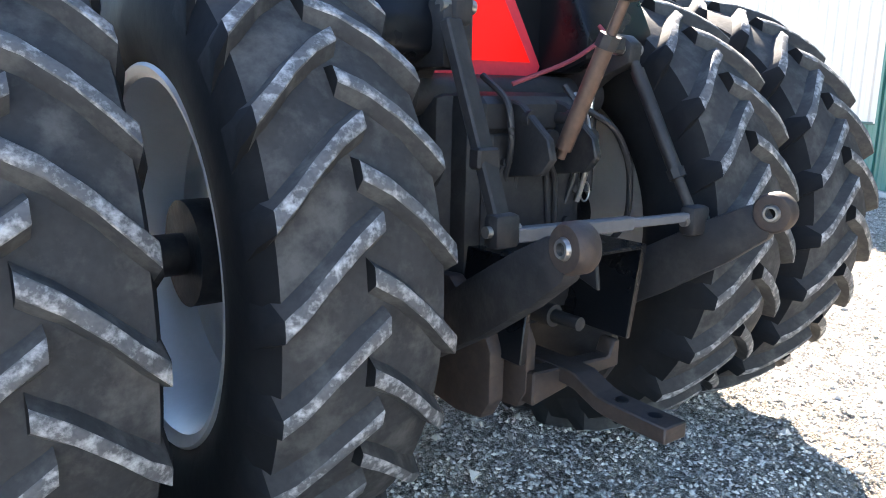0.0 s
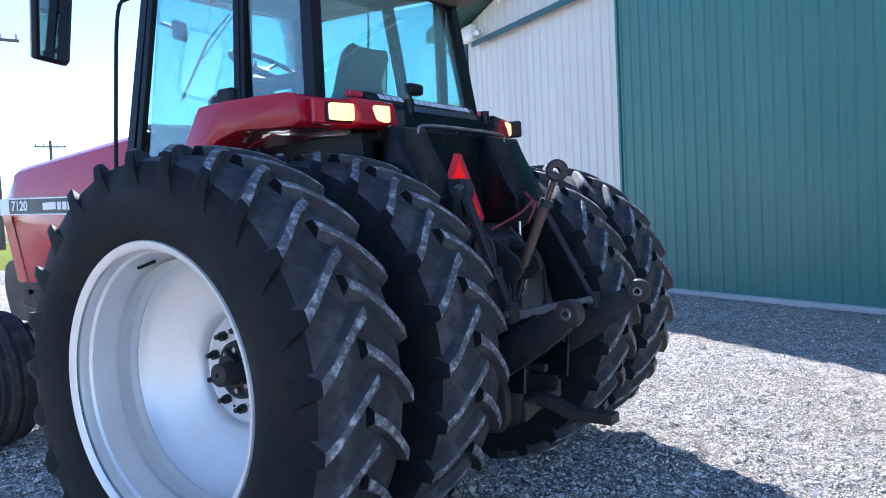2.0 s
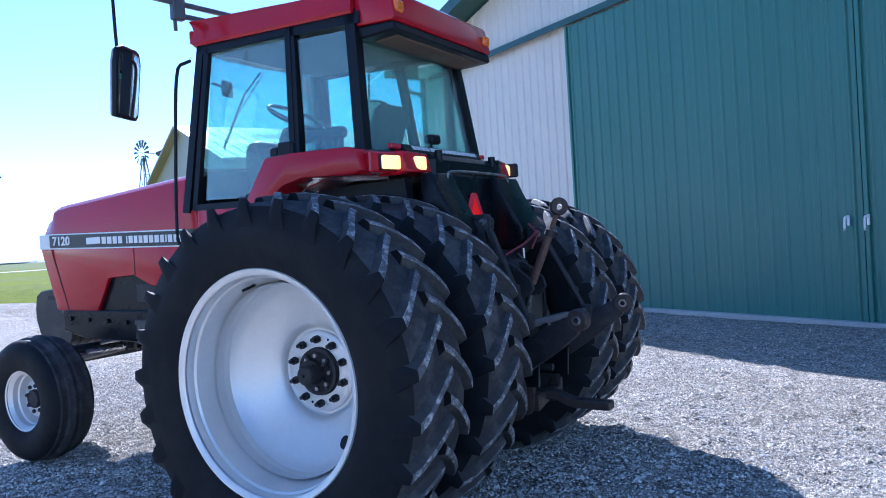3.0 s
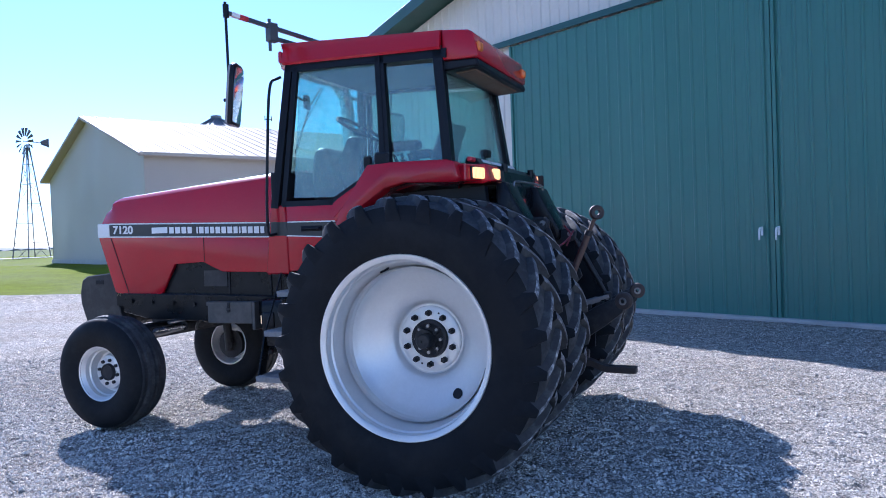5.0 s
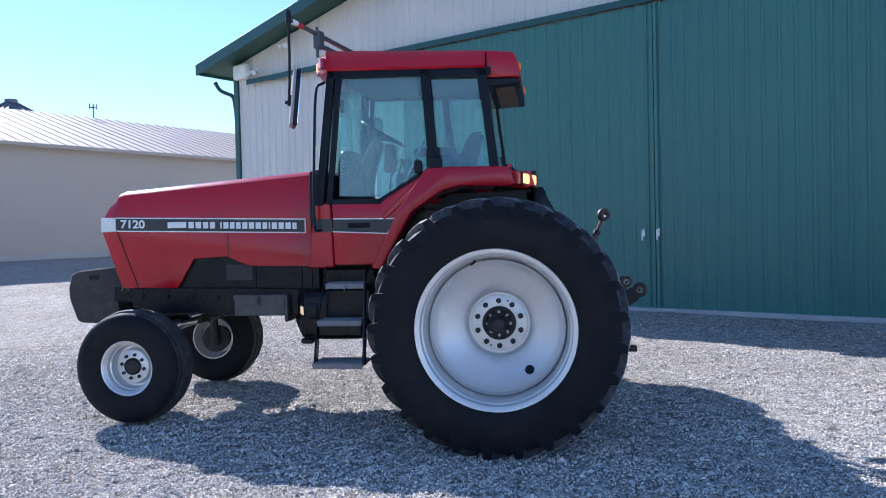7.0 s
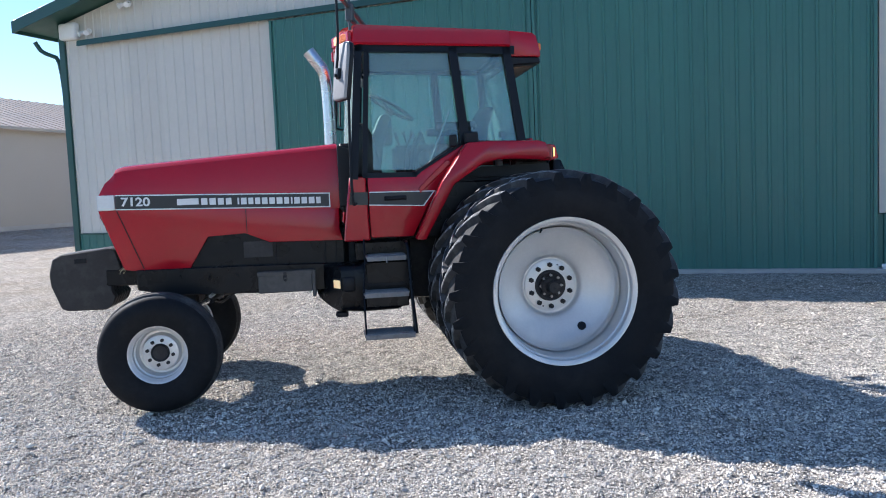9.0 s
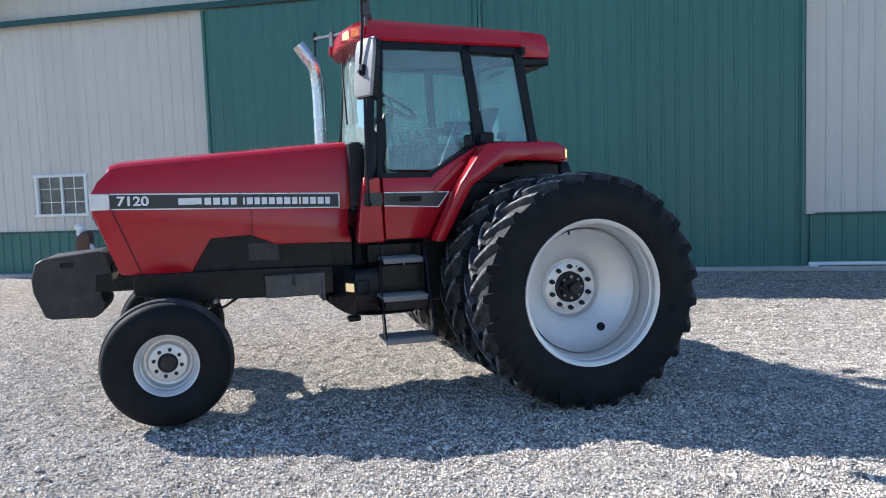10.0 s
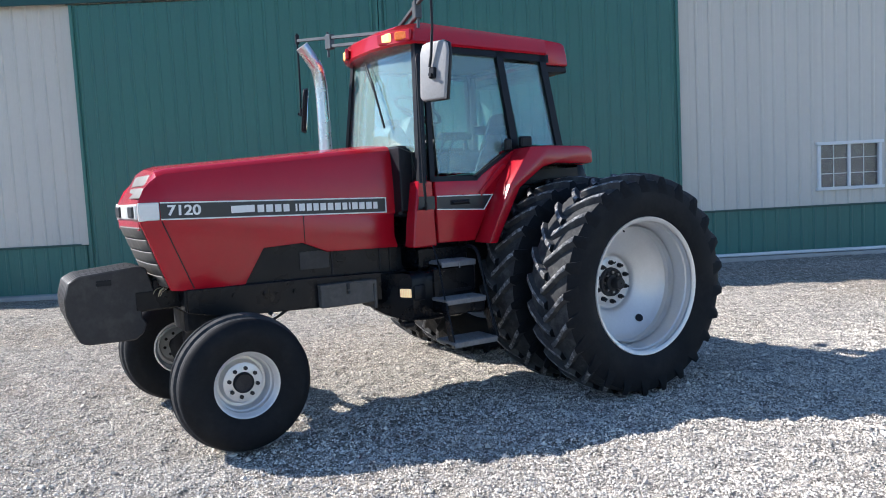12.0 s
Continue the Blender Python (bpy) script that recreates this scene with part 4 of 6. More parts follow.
for s in (-1, 1):
    bm = bmesh.new()
    slab(bm, [(1.378, 1.50), (1.385, 1.29), (1.362, 1.20), (1.90, 1.213), (2.07, 1.287), (2.335, 1.275), (2.365, 1.225), (2.475, 1.045), (2.86, 1.055), (2.925, 1.065), (3.075, 1.49), (3.07, 1.50)], "x", s * 0.375, s * 0.408, 0.008, seg=2)
    pnl = tpart("side_panel", bm, RED, "red lower engine side panel")
    bm = bmesh.new()
    box(bm, (s * 0.4085, 2.055, 1.395), (0.004, 0.005, 0.21))
    part("panel_seam", bm, TRIM, pnl)
    bm = bmesh.new()
    slab(bm, [(2.945, 1.49), (2.952, 1.49), (2.792, 1.065), (2.785, 1.065)], "x", s * 0.4065, s * 0.4105)
    part("panel_seam", bm, TRIM, pnl)
    # band
    z0 = lambda y: 1.600 - 0.0305 * (2.956 - y)
    bm = bmesh.new()
    slab(bm, [(1.452, z0(1.452) - 0.10), (2.952, z0(2.952) - 0.10), (2.952, z0(2.952)), (1.452, z0(1.452))], "x", s * 0.4115, s * 0.4165)
    band = tpart("name_band", bm, DECAL, "black band with white lettering")
    bm = bmesh.new()
    for dz in (0.0, -0.10):
        slab(bm, [(1.445, z0(1.445) + dz - 0.004), (2.952, z0(2.952) + dz - 0.004), (2.952, z0(2.952) + dz + 0.004), (1.445, z0(1.445) + dz + 0.004)], "x", s * 0.412, s * 0.418)
    slab(bm, [(1.443, z0(1.443) - 0.104), (1.451, z0(1.443) - 0.104), (1.451, z0(1.443) + 0.004), (1.443, z0(1.443) + 0.004)], "x", s * 0.412, s * 0.418)
    part("band_border", bm, LETTER, band)
    # brand words as plain blocks, one a letter
    def blocks(y, widths, h, gap):
        for w in widths:
            bm = bmesh.new()
            box(bm, (s * 0.4185, y - w / 2, z0(y - w / 2) - 0.05), (0.003, w, h), 0.001)
            part("brand_block", bm, LETTER, band)
            y -= w + gap
    blocks(2.53, [0.15], 0.045, 0)
    blocks(2.362, [0.043, 0.045, 0.042, 0.040], 0.048, 0.014)
    blocks(2.108, [0.012, 0.040, 0.035, 0.036, 0.040, 0.040, 0.042, 0.035, 0.012, 0.040, 0.040, 0.042, 0.032], 0.048, 0.0125)
    # headlamp band round the nose corner
    bm = bmesh.new()
    slab(bm, [(2.957, 1.496), (3.078, 1.494), (3.078, 1.604), (2.957, 1.603)], "x", s * 0.385, s * 0.4165, 0.005)
    tpart("corner_lamp", bm, SILVER, "silver corner lamp cover")
txt = bpy.data.curves.new("number", "FONT")
txt.body, txt.size, txt.extrude = "7120", 0.085, 0.0015
txt.align_x, txt.align_y = "CENTER", "CENTER"
txt.offset = 0.0022
num = new("model_number", txt)
num.data.materials.append(LETTER)
bpy.context.view_layer.update()
dg = bpy.context.evaluated_depsgraph_get()
tm = bpy.data.meshes.new_from_object(num.evaluated_get(dg))
bpy.data.objects.remove(num)
nm = new("model_number", tm)
nm.parent = tractor
nm.matrix_basis = pose(-0.4185, 2.815, 1.546, 90, 0, -90) @ pose(0, 0, 0, 0, 0, -1.75) @ Matrix.Diagonal((1.18, 1, 1, 1))

# grille
bm = bmesh.new()
slab(bm, [(-0.35, 1.075), (0.35, 1.075), (0.385, 1.46), (-0.385, 1.46)], "y", 2.90, 2.92)
for v in bm.verts:
    v.co.y += (v.co.z - 1.075) * 0.36
tpart("grille_backing", bm, TRIM)
for k in range(5):
    bm = bmesh.new()
    z = 1.117 + 0.0765 * k
    y = 2.935 + (z - 1.075) * 0.36
    hw = 0.358 + 0.033 * (z - 1.075) / 0.385
    slab(bm, [(-hw, y), (-hw * 0.55, y + 0.020), (hw * 0.55, y + 0.020), (hw, y), (hw, y - 0.04), (-hw, y - 0.04)], "z", z - 0.0355, z + 0.0355, 0.005)
    for v in bm.verts:
        v.co.y += (v.co.z - z) * 0.36
    tpart("grille_slat", bm, SLAT, "dusty dark grey grille slat")
for k in range(2):
    bm = bmesh.new()
    z = 1.665 + 0.075 * k
    y = 3.036 - (z - 1.62) * 0.5
    slab(bm, [(-0.325, y), (-0.15, y + 0.018), (0.15, y + 0.018), (0.325, y), (0.325, y - 0.03), (-0.325, y - 0.03)], "z", z - 0.034, z + 0.034, 0.005)
    for v in bm.verts:
        v.co.y -= (v.co.z - z) * 0.5
    tpart("grille_slat", bm, SLAT, "dusty dark grey grille slat")
bm = bmesh.new()
box(bm, (0, 3.07, 1.55), (0.74, 0.035, 0.095), 0.008)
tpart("headlamp_bar", bm, SILVER)
for s in (-1, 1):
    bm = bmesh.new()
    box(bm, (0.24 * s, 3.09, 1.55), (0.15, 0.02, 0.07), 0.006)
    tpart("headlamp", bm, PLASTIC)

rng = random.Random(8)
bm = bmesh.new()
for k in range(26):
    x = -0.34 + 0.5 * rng.random()
    p = Vector((x, 2.93 + 0.02 * rng.random(), 1.075))
    q = p + Vector((0.08 * (rng.random() - 0.5), 0.03 + 0.03 * rng.random(), -0.02 - 0.03 * rng.random()))
    sweep(bm, [p, p.lerp(q, 0.5) + Vector((0, 0.008, 0.004)), q], 0.0016, 4)
tpart("straw_wisps", bm, STRAW, "pale straw caught under the grille")

# cab


def cabx(z):
    """Half width of the cab's glass at a height."""
    return 0.635 - 0.105 * (z - 1.70) / 0.90


def side_bar(bm, pts, s, width, t=0.035, out=0.0):
    """A bar along (y, z) points in the leaning plane of the cab's side."""
    for (y0, z0), (y1, z1) in zip(pts, pts[1:]):
        d = Vector((y1 - y0, z1 - z0))
        n = Vector((-d.y, d.x)).normalized() * width / 2
        e = d.normalized() * width * 0.35
        q = [(y0 - e.x + n.x, z0 - e.y + n.y), (y1 + e.x + n.x, z1 + e.y + n.y), (y1 + e.x - n.x, z1 + e.y - n.y), (y0 - e.x - n.x, z0 - e.y - n.y)]
        vo = [bm.verts.new((s * (cabx(z) + out), y, z)) for y, z in q]
        vi = [bm.verts.new((s * (cabx(z) + out - t), y, z)) for y, z in q]
        fs = [bm.faces.new(vo), bm.faces.new(vi[::-1])] + [bm.faces.new((vo[k], vi[k], vi[(k + 1) % 4], vo[(k + 1) % 4])) for k in range(4)]
        bmesh.ops.recalc_face_normals(bm, faces=fs)


def side_pane(poly, s, inset=0.02):
    bm = bmesh.new()
    vo = [bm.verts.new((s * (cabx(z) - inset), y, z)) for y, z in poly]
    vi = [bm.verts.new((s * (cabx(z) - inset - 0.005), y, z)) for y, z in poly]
    n = len(poly)
    bm.faces.new(vo)
    bm.faces.new(vi[::-1])
    for k in range(n):
        bm.faces.new((vo[k], vi[k], vi[(k + 1) % n], vo[(k + 1) % n]))
    bmesh.ops.recalc_face_normals(bm, faces=bm.faces[:])
    return bm


DOORGLASS = [(1.125, 1.705), (0.815, 1.695), (0.495, 1.89), (0.54, 2.54), (1.11, 2.547)]
REARGLASS = [(0.385, 1.895), (0.06, 1.88), (0.135, 2.50), (0.46, 2.51)]
for s in (-1, 1):
    bm = bmesh.new()
    side_bar(bm, [(1.265, 1.66), (1.185, 2.62)], s, 0.055, 0.05)
    tpart("front_pillar", bm, TRIM)
    bm = bmesh.new()
    side_bar(bm, [(0.02, 1.84), (0.105, 2.60)], s, 0.06, 0.06)
    tpart("rear_pillar", bm, TRIM)
    bm = bmesh.new()
    side_bar(bm, [(0.435, 1.84), (0.50, 2.60)], s, 0.05, 0.05)
    tpart("centre_pillar", bm, TRIM)
    bm = bmesh.new()
    side_bar(bm, [(0.06, 2.55), (1.19, 2.59)], s, 0.06, 0.05)
    tpart("header_rail", bm, TRIM)
    bm = bmesh.new()
    side_bar(bm, [(0.03, 1.855), (0.43, 1.865)], s, 0.05, 0.05)
    tpart("sill_rail", bm, TRIM)
    # door
    bm = bmesh.new()
    P = [(1.19, 1.665), (0.83, 1.66), (0.46, 1.87), (0.515, 2.565), (1.13, 2.57), (1.19, 1.665)]
    side_bar(bm, P, s, 0.036, 0.03, 0.004)
    door = tpart("door", bm, TRIM, "glazed cab door with a red lower panel")
    part("door_glass", side_pane(DOORGLASS, s), GLASS, door).visible_shadow = False
    bm = bmesh.new()
    slab(bm, [(1.175, 1.66), (0.83, 1.655), (0.465, 1.865), (0.455, 1.80), (0.60, 1.60), (0.735, 1.45), (0.86, 1.215), (1.165, 1.22)], "x", s * 0.585, s * 0.645, 0.012, seg=2)
    part("door_panel", bm, RED, door, "red door panel")
    bm = bmesh.new()
    slab(bm, [(0.55, 1.74), (0.60, 1.76), (0.815, 1.56), (0.80, 1.52)], "x", s * 0.64, s * 0.655, 0.008)
    part("door_crease", bm, RED, door)
    bm = bmesh.new()
    slab(bm, [(1.17, 1.455), (0.78, 1.435), (0.70, 1.535), (1.165, 1.545)], "x", s * 0.6455, s * 0.649)
    part("door_band", bm, DECAL, door)
    bm = bmesh.new()
    slab(bm, [(1.17, 1.452), (0.775, 1.431), (0.692, 1.54), (1.165, 1.549), (1.165, 1.542), (0.706, 1.533), (0.782, 1.438), (1.17, 1.459)], "x", s * 0.646, s * 0.651)
    part("band_border", bm, LETTER, door)
    bm = bmesh.new()
    box(bm, (s * 0.662, 0.98, 1.497), (0.02, 0.14, 0.02), 0.006)
    box(bm, (s * 0.652, 0.98, 1.497), (0.006, 0.16, 0.034), 0.003)
    part("door_handle", bm, TRIM, door)
    part("quarter_glass", side_pane(REARGLASS, s), GLASS, tractor).visible_shadow = False
    # post in front of the door, with the red lower corner
    bm = bmesh.new()
    slab(bm, [(1.185, 1.66), (1.30, 1.66), (1.335, 1.42), (1.36, 1.20), (1.17, 1.20), (1.18, 1.5)], "x", s * 0.50, s * 0.632, 0.01)
    tpart("cowl_corner", bm, RED)
    bm = bmesh.new()
    slab(bm, [(1.28, 1.45), (1.375, 1.45), (1.375, 1.90), (1.27, 1.86)], "x", s * 0.375, s * 0.52, 0.008)
    tpart("cowl", bm, TRIM)
    bm = bmesh.new()
    slab(bm, [(1.177, 1.455), (1.31, 1.46), (1.30, 1.55), (1.177, 1.547)], "x", s * 0.632, s * 0.636)
    tpart("cowl_band", bm, DECAL)
# lower cab body under the doors
bm = bmesh.new()
box(bm, (0, 0.62, 1.40), (1.14, 1.30, 0.42), 0.02)
tpart("cab_floor_pan", bm, BLACK)
bm = bmesh.new()
box(bm, (0, 1.32, 1.66), (0.95, 0.10, 0.50), 0.02)
tpart("firewall", bm, TRIM)
# windscreen and rear screen
def cross_pane(yl, zl, yh, zh, name, bow, lo_in=0.03):
    bm = bmesh.new()
    n = 10
    lo, hi, lo2, hi2 = [], [], [], []
    for k in range(n + 1):
        u = -1 + 2 * k / n
        b = bow * (1 - u * u)
        lo.append(bm.verts.new((u * (cabx(zl) - lo_in), yl + b, zl)))
        hi.append(bm.verts.new((u * (cabx(zh) - lo_in), yh + b, zh)))
        lo2.append(bm.verts.new((u * (cabx(zl) - lo_in), yl + b - 0.006, zl)))
        hi2.append(bm.verts.new((u * (cabx(zh) - lo_in), yh + b - 0.006, zh)))
    for k in range(n):
        bm.faces.new((lo[k], lo[k + 1], hi[k + 1], hi[k]))
        bm.faces.new((lo2[k], hi2[k], hi2[k + 1], lo2[k + 1]))
        bm.faces.new((lo[k], hi[k], hi2[k], lo2[k])) if k == 0 else None
    bmesh.ops.recalc_face_normals(bm, faces=bm.faces[:])
    part(name, bm, GLASS, tractor).visible_shadow = False


cross_pane(1.25, 1.86, 1.195, 2.60, "windscreen", 0.07)
cross_pane(0.03, 1.86, 0.11, 2.56, "rear_screen", -0.03)
bm = bmesh.new()
box(bm, (0, 0.02, 1.85), (1.16, 0.05, 0.05), 0.01)
box(bm, (0, 0.10, 2.57), (1.04, 0.05, 0.06), 0.01)
tpart("rear_screen_frame", bm, TRIM)

# roof
bm = bmesh.new()
L = [(1.215, 0.545), (1.30, 0.40), (1.345, 0.15), (1.35, -0.15), (1.31, -0.40), (1.215, -0.545)]
rows = []
for grow, z, dy in ((-0.05, 2.735, -0.02), (-0.012, 2.722, 0), (0.0, 2.70, 0.0), (0.012, 2.62, 0.012), (0.0, 2.605, 0.0)):
    ring = [(x + math.copysign(grow, x), y + dy) for y, x in L] + [(-0.545 - grow, 0.075), (0.545 + grow, 0.075)]
    rows.append([bm.verts.new((x, y, z - 0.035 * max(0, (1.2 - y)) / 1.2)) for x, y in ring])
for a, b in zip(rows, rows[1:]):
    n = len(a)
    for k in range(n):
        bm.faces.new((a[k], a[(k + 1) % n], b[(k + 1) % n], b[k]))
bm.faces.new(rows[0])
bm.faces.new(rows[-1][::-1])
bmesh.ops.recalc_face_normals(bm, faces=bm.faces[:])
roof = tpart("cab_roof", bm, RED, "dark red cab roof", 30)
bm = bmesh.new()
slab(bm, [(0.073, 2.697), (-0.105, 2.678), (-0.138, 2.655), (-0.168, 2.515), (-0.160, 2.50), (0.073, 2.505)], "x", -0.525, 0.525, 0.014, seg=2)
part("rear_visor", bm, RED, roof)
bm = bmesh.new()
slab(bm, [(0.072, 2.505), (-0.158, 2.50), (-0.165, 2.452), (0.072, 2.440)], "x", -0.515, 0.515, 0.01)
part("visor_underside", bm, TRIM, roof)
bm = bmesh.new()
box(bm, (0, -0.05, 2.447), (0.86, 0.14, 0.02), 0.006, rot=(-3, 0, 0))
part("visor_vent", bm, VENT, roof, "dusty beige vent grille")
for s in (-1, 1):
    bm = bmesh.new()
    box(bm, (s * 0.47, -0.160, 2.575), (0.07, 0.03, 0.06), 0.01)
    part("turn_lamp", bm, AMBER, roof, "amber turn lamp")
    bm = bmesh.new()
    box(bm, (s * 0.475, 1.275, 2.665), (0.115, 0.03, 0.06), 0.008, rot=(0, 0, -s * 32))
    part("turn_lamp", bm, AMBER, roof, "amber turn lamp")
    bm = bmesh.new()
    box(bm, (s * 0.402, 1.300, 2.665), (0.30, 0.03, 0.078), 0.008, rot=(0, 0, -s * 23))
    part("lamp_recess", bm, RED, roof)
    bm = bmesh.new()
    box(bm, (s * 0.33, 1.337, 2.665), (0.13, 0.025, 0.062), 0.008, rot=(0, 0, -s * 14))
    part("roof_lamp", bm, LAMP, roof, "lit roof work lamp")
bm = bmesh.new()
box(bm, (0, 0.62, 2.585), (1.0, 1.06, 0.03), 0.008)
part("headliner", bm, INTERIOR, roof)

# fenders
for s in (-1, 1):
    bm = bmesh.new()
    fx = 0.0 if s < 0 else -0.10
    outer = [(0.86, 1.20), (0.66, 1.60), (0.47, 1.865), (0.30, 1.872), (-0.05, 1.864), (-0.10, 1.848), (-0.125, 1.745), (-0.08, 1.728), (0.235, 1.742), (0.36, 1.715), (0.575, 1.575), (0.79, 1.195)]
    slab(bm, outer, "x", s * 0.62 + fx, s * (0.82 if s < 0 else 0.71) + fx, 0.012, seg=2)
    fender = tpart("rear_fender", bm, RED, "dark red rear fender")
    bm = bmesh.new()
    slab(bm, [(0.44, 1.858), (-0.225, 1.84), (-0.25, 1.74), (-0.20, 1.725), (0.235, 1.742), (0.42, 1.70)], "x", s * 0.385 + fx, s * 0.622 + fx, 0.008)
    part("fender_top", bm, RED, fender)
    bm = bmesh.new()
    e = 0.185 if s < 0 else 0.10
    slab(bm, [(-0.185 if s < 0 else -0.18, 0.048), (e - 0.03, 0.048), (e, 0.02), (e - 0.012, -0.050), (-0.185 if s < 0 else -0.18, -0.052)], "y", -0.006, 0.06, 0.008)
    panel = part("lamp_panel", bm, RED if s < 0 else TRIM, fender, m=pose(-0.602, -0.194, 1.787, 0, 0, -15.2) if s < 0 else pose(0.548, -0.198, 1.799, 0, 0, 15))
    for x, w in ((-0.065, 0.118), (0.120, 0.082)) if s < 0 else ((0.0, 0.10),):
        bm = bmesh.new()
        box(bm, (x, -0.008, -0.004), (w + 0.016, 0.016, 0.078), 0.006)
        part("lamp_surround", bm, TRIM, panel)
        bm = bmesh.new()
        box(bm, (x, -0.020, -0.004), (w, 0.018, 0.066), 0.010, seg=2)
        part("work_lamp", bm, LAMP, panel, "lit amber-white work lamp")
    if s > 0:
        bm = bmesh.new()
        box(bm, (0.085, -0.03, 0.0), (0.03, 0.08, 0.085), 0.008)
        part("lamp_guard", bm, TRIM, panel)
    # liner below the fender
    bm = bmesh.new()
    slab(bm, [(0.78, 1.20), (0.56, 1.58), (0.33, 1.70), (-0.19, 1.71), (-0.22, 1.45), (0.2, 1.25)], "x", s * 0.50, s * 0.56)
    tpart("fender_liner", bm, TRIM)

for x, y, z, w in ((-0.45, -0.075, 1.888, 0.10), (0.69, 0.03, 1.91, 0.05)):
    bm = bmesh.new()
    box(bm, (x, y, z), (w, 0.03, 0.028), 0.006)
    tpart("red_reflector", bm, REDLENS, "small red reflector")
bm = bmesh.new()
box(bm, (-0.70, 0.42, 1.905), (0.05, 0.10, 0.085), 0.012)
tpart("marker_bracket", bm, TRIM)
for y, h in ((0.50, 0.10),):
    bm = bmesh.new()
    box(bm, (-0.655, y + 0.045, 1.89), (0.03, 0.06, 0.09), 0.01)
    tpart("door_latch", bm, TRIM)

# rear black panel with the slow-vehicle triangle
bm = bmesh.new()
slab(bm, [(-0.345, 1.74), (0.345, 1.74), (0.42, 1.66), (0.56, 1.44), (0.53, 1.40), (0.25, 1.32), (-0.25, 1.32), (-0.53, 1.40), (-0.56, 1.44), (-0.42, 1.66)], "y", -0.262, -0.18, 0.012)
box(bm, (0, -0.10, 1.735), (0.76, 0.30, 0.21), 0.03)
for s in (-1, 1):
    tube(bm, (0.30 * s, -0.24, 1.80), (0.30 * s, -0.24, 1.86), 0.02)
rear_panel = tpart("rear_panel", bm, BLACK, "black rear tank panel")
for s in (-1, 1):
    bm = bmesh.new()
    x0, x1 = (-0.50, -0.27) if s < 0 else (0.21, 0.50)
    slab(bm, [(-0.24, 1.735), (-0.305, 1.735), (-0.335, 1.66), (-0.455, 1.44), (-0.45, 1.37), (-0.36, 1.335), (-0.24, 1.335)], "x", x0, x1, 0.015, seg=2)
    part("tank_cheek", bm, BLACK, rear_panel)
bm = bmesh.new()
sweep(bm, arc_points([(-0.35, -0.31, 1.70), (-0.34, -0.315, 1.748), (0.34, -0.315, 1.748), (0.35, -0.31, 1.70)], 3), 0.007)
tpart("panel_rail", bm, STEEL)
bm = bmesh.new()
slab(bm, [(-0.030, 0.165), (0.030, 0.165), (0.205, -0.125), (0.185, -0.155), (-0.185, -0.155), (-0.205, -0.125)], "y", 0, 0.004)
smv = part("slow_vehicle_sign", bm, REDLENS, tractor, "fluorescent red slow-vehicle triangle", m=pose(0.004, -0.270, 1.479))
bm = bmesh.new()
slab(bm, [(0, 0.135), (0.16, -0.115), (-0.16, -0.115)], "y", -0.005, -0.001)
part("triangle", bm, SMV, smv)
bm = bmesh.new()
slab(bm, [(-0.02, 1.83), (-0.115, 1.845), (-0.115, 1.865), (-0.085, 1.905), (-0.02, 1.905)], "x", -0.42, 0.42, 0.006)
plate = tpart("rear_name_plate", bm, BLACK, "black panel with pale lettering blocks")
x = -0.33
for w in (0.035, 0.035, 0.035, 0.032, 0.0, 0.012, 0.037, 0.032, 0.032, 0.036, 0.037, 0.037, 0.032, 0.012, 0.037, 0.037, 0.036, 0.03):
    if w:
        bm = bmesh.new()
        box(bm, (0, 0, 0), (w, 0.026, 0.002))
        part("brand_block", bm, LETTER, plate, m=pose(x + w / 2, -0.1025, 1.8865, 53))
    x += w + 0.009
bm = bmesh.new()
box(bm, (-0.275, -0.41, 1.41), (0.095, 0.17, 0.16), 0.016, seg=2)
box(bm, (-0.27, -0.44, 1.50), (0.075, 0.10, 0.03), 0.008)
tpart("remote_valve", bm, CAST, "dark cast valve block")

# rear hitch: three-point arms, lift rods, drawbar and pipes behind the axle housing
HX = -0.03
HITCH = Matrix.Translation((0.033, 0.012, 0))


def hpart(name, bm, mat, label=""):
    return part(name, bm, mat, tractor, label, m=HITCH)


bm = bmesh.new()
box(bm, (HX, -0.36, 0.97), (0.44, 0.22, 0.62), 0.04, seg=2)
box(bm, (HX, -0.47, 1.02), (0.34, 0.05, 0.34), 0.02)
box(bm, (HX, -0.40, 1.22), (0.40, 0.20, 0.10), 0.02)
housing = hpart("axle_housing_cover", bm, CAST, "dark cast axle housing")
for k in range(10):
    a = 2 * math.pi * k / 10
    bm = bmesh.new()
    tube(bm, (0, 0, 0), (0, -0.014, 0), 0.011, seg=6)
    part("cover_bolt", bm, CAST, housing, m=pose(HX + 0.145 * math.cos(a), -0.493, 1.02 + 0.145 * math.sin(a)))
# shield over the power take-off
bm = bmesh.new()
slab(bm, [(HX - 0.225, 0.64), (HX - 0.205, 0.64), (HX - 0.185, 0.878), (HX + 0.205, 0.878), (HX + 0.165, 0.635), (HX + 0.18, 0.635), (HX + 0.226, 0.89), (HX - 0.20, 0.89)], "y", -0.70, -0.46, 0.003)
shield = hpart("pto_shield", bm, BLACK, "black bent-steel shaft shield")
bm = bmesh.new()
tube(bm, (HX - 0.01, -0.44, 0.705), (HX - 0.01, -0.60, 0.705), 0.030, seg=18)
tube(bm, (HX - 0.01, -0.58, 0.705), (HX - 0.01, -0.69, 0.705), 0.018, seg=16)
hpart("pto_shaft", bm, CAST, "dark power shaft stub")
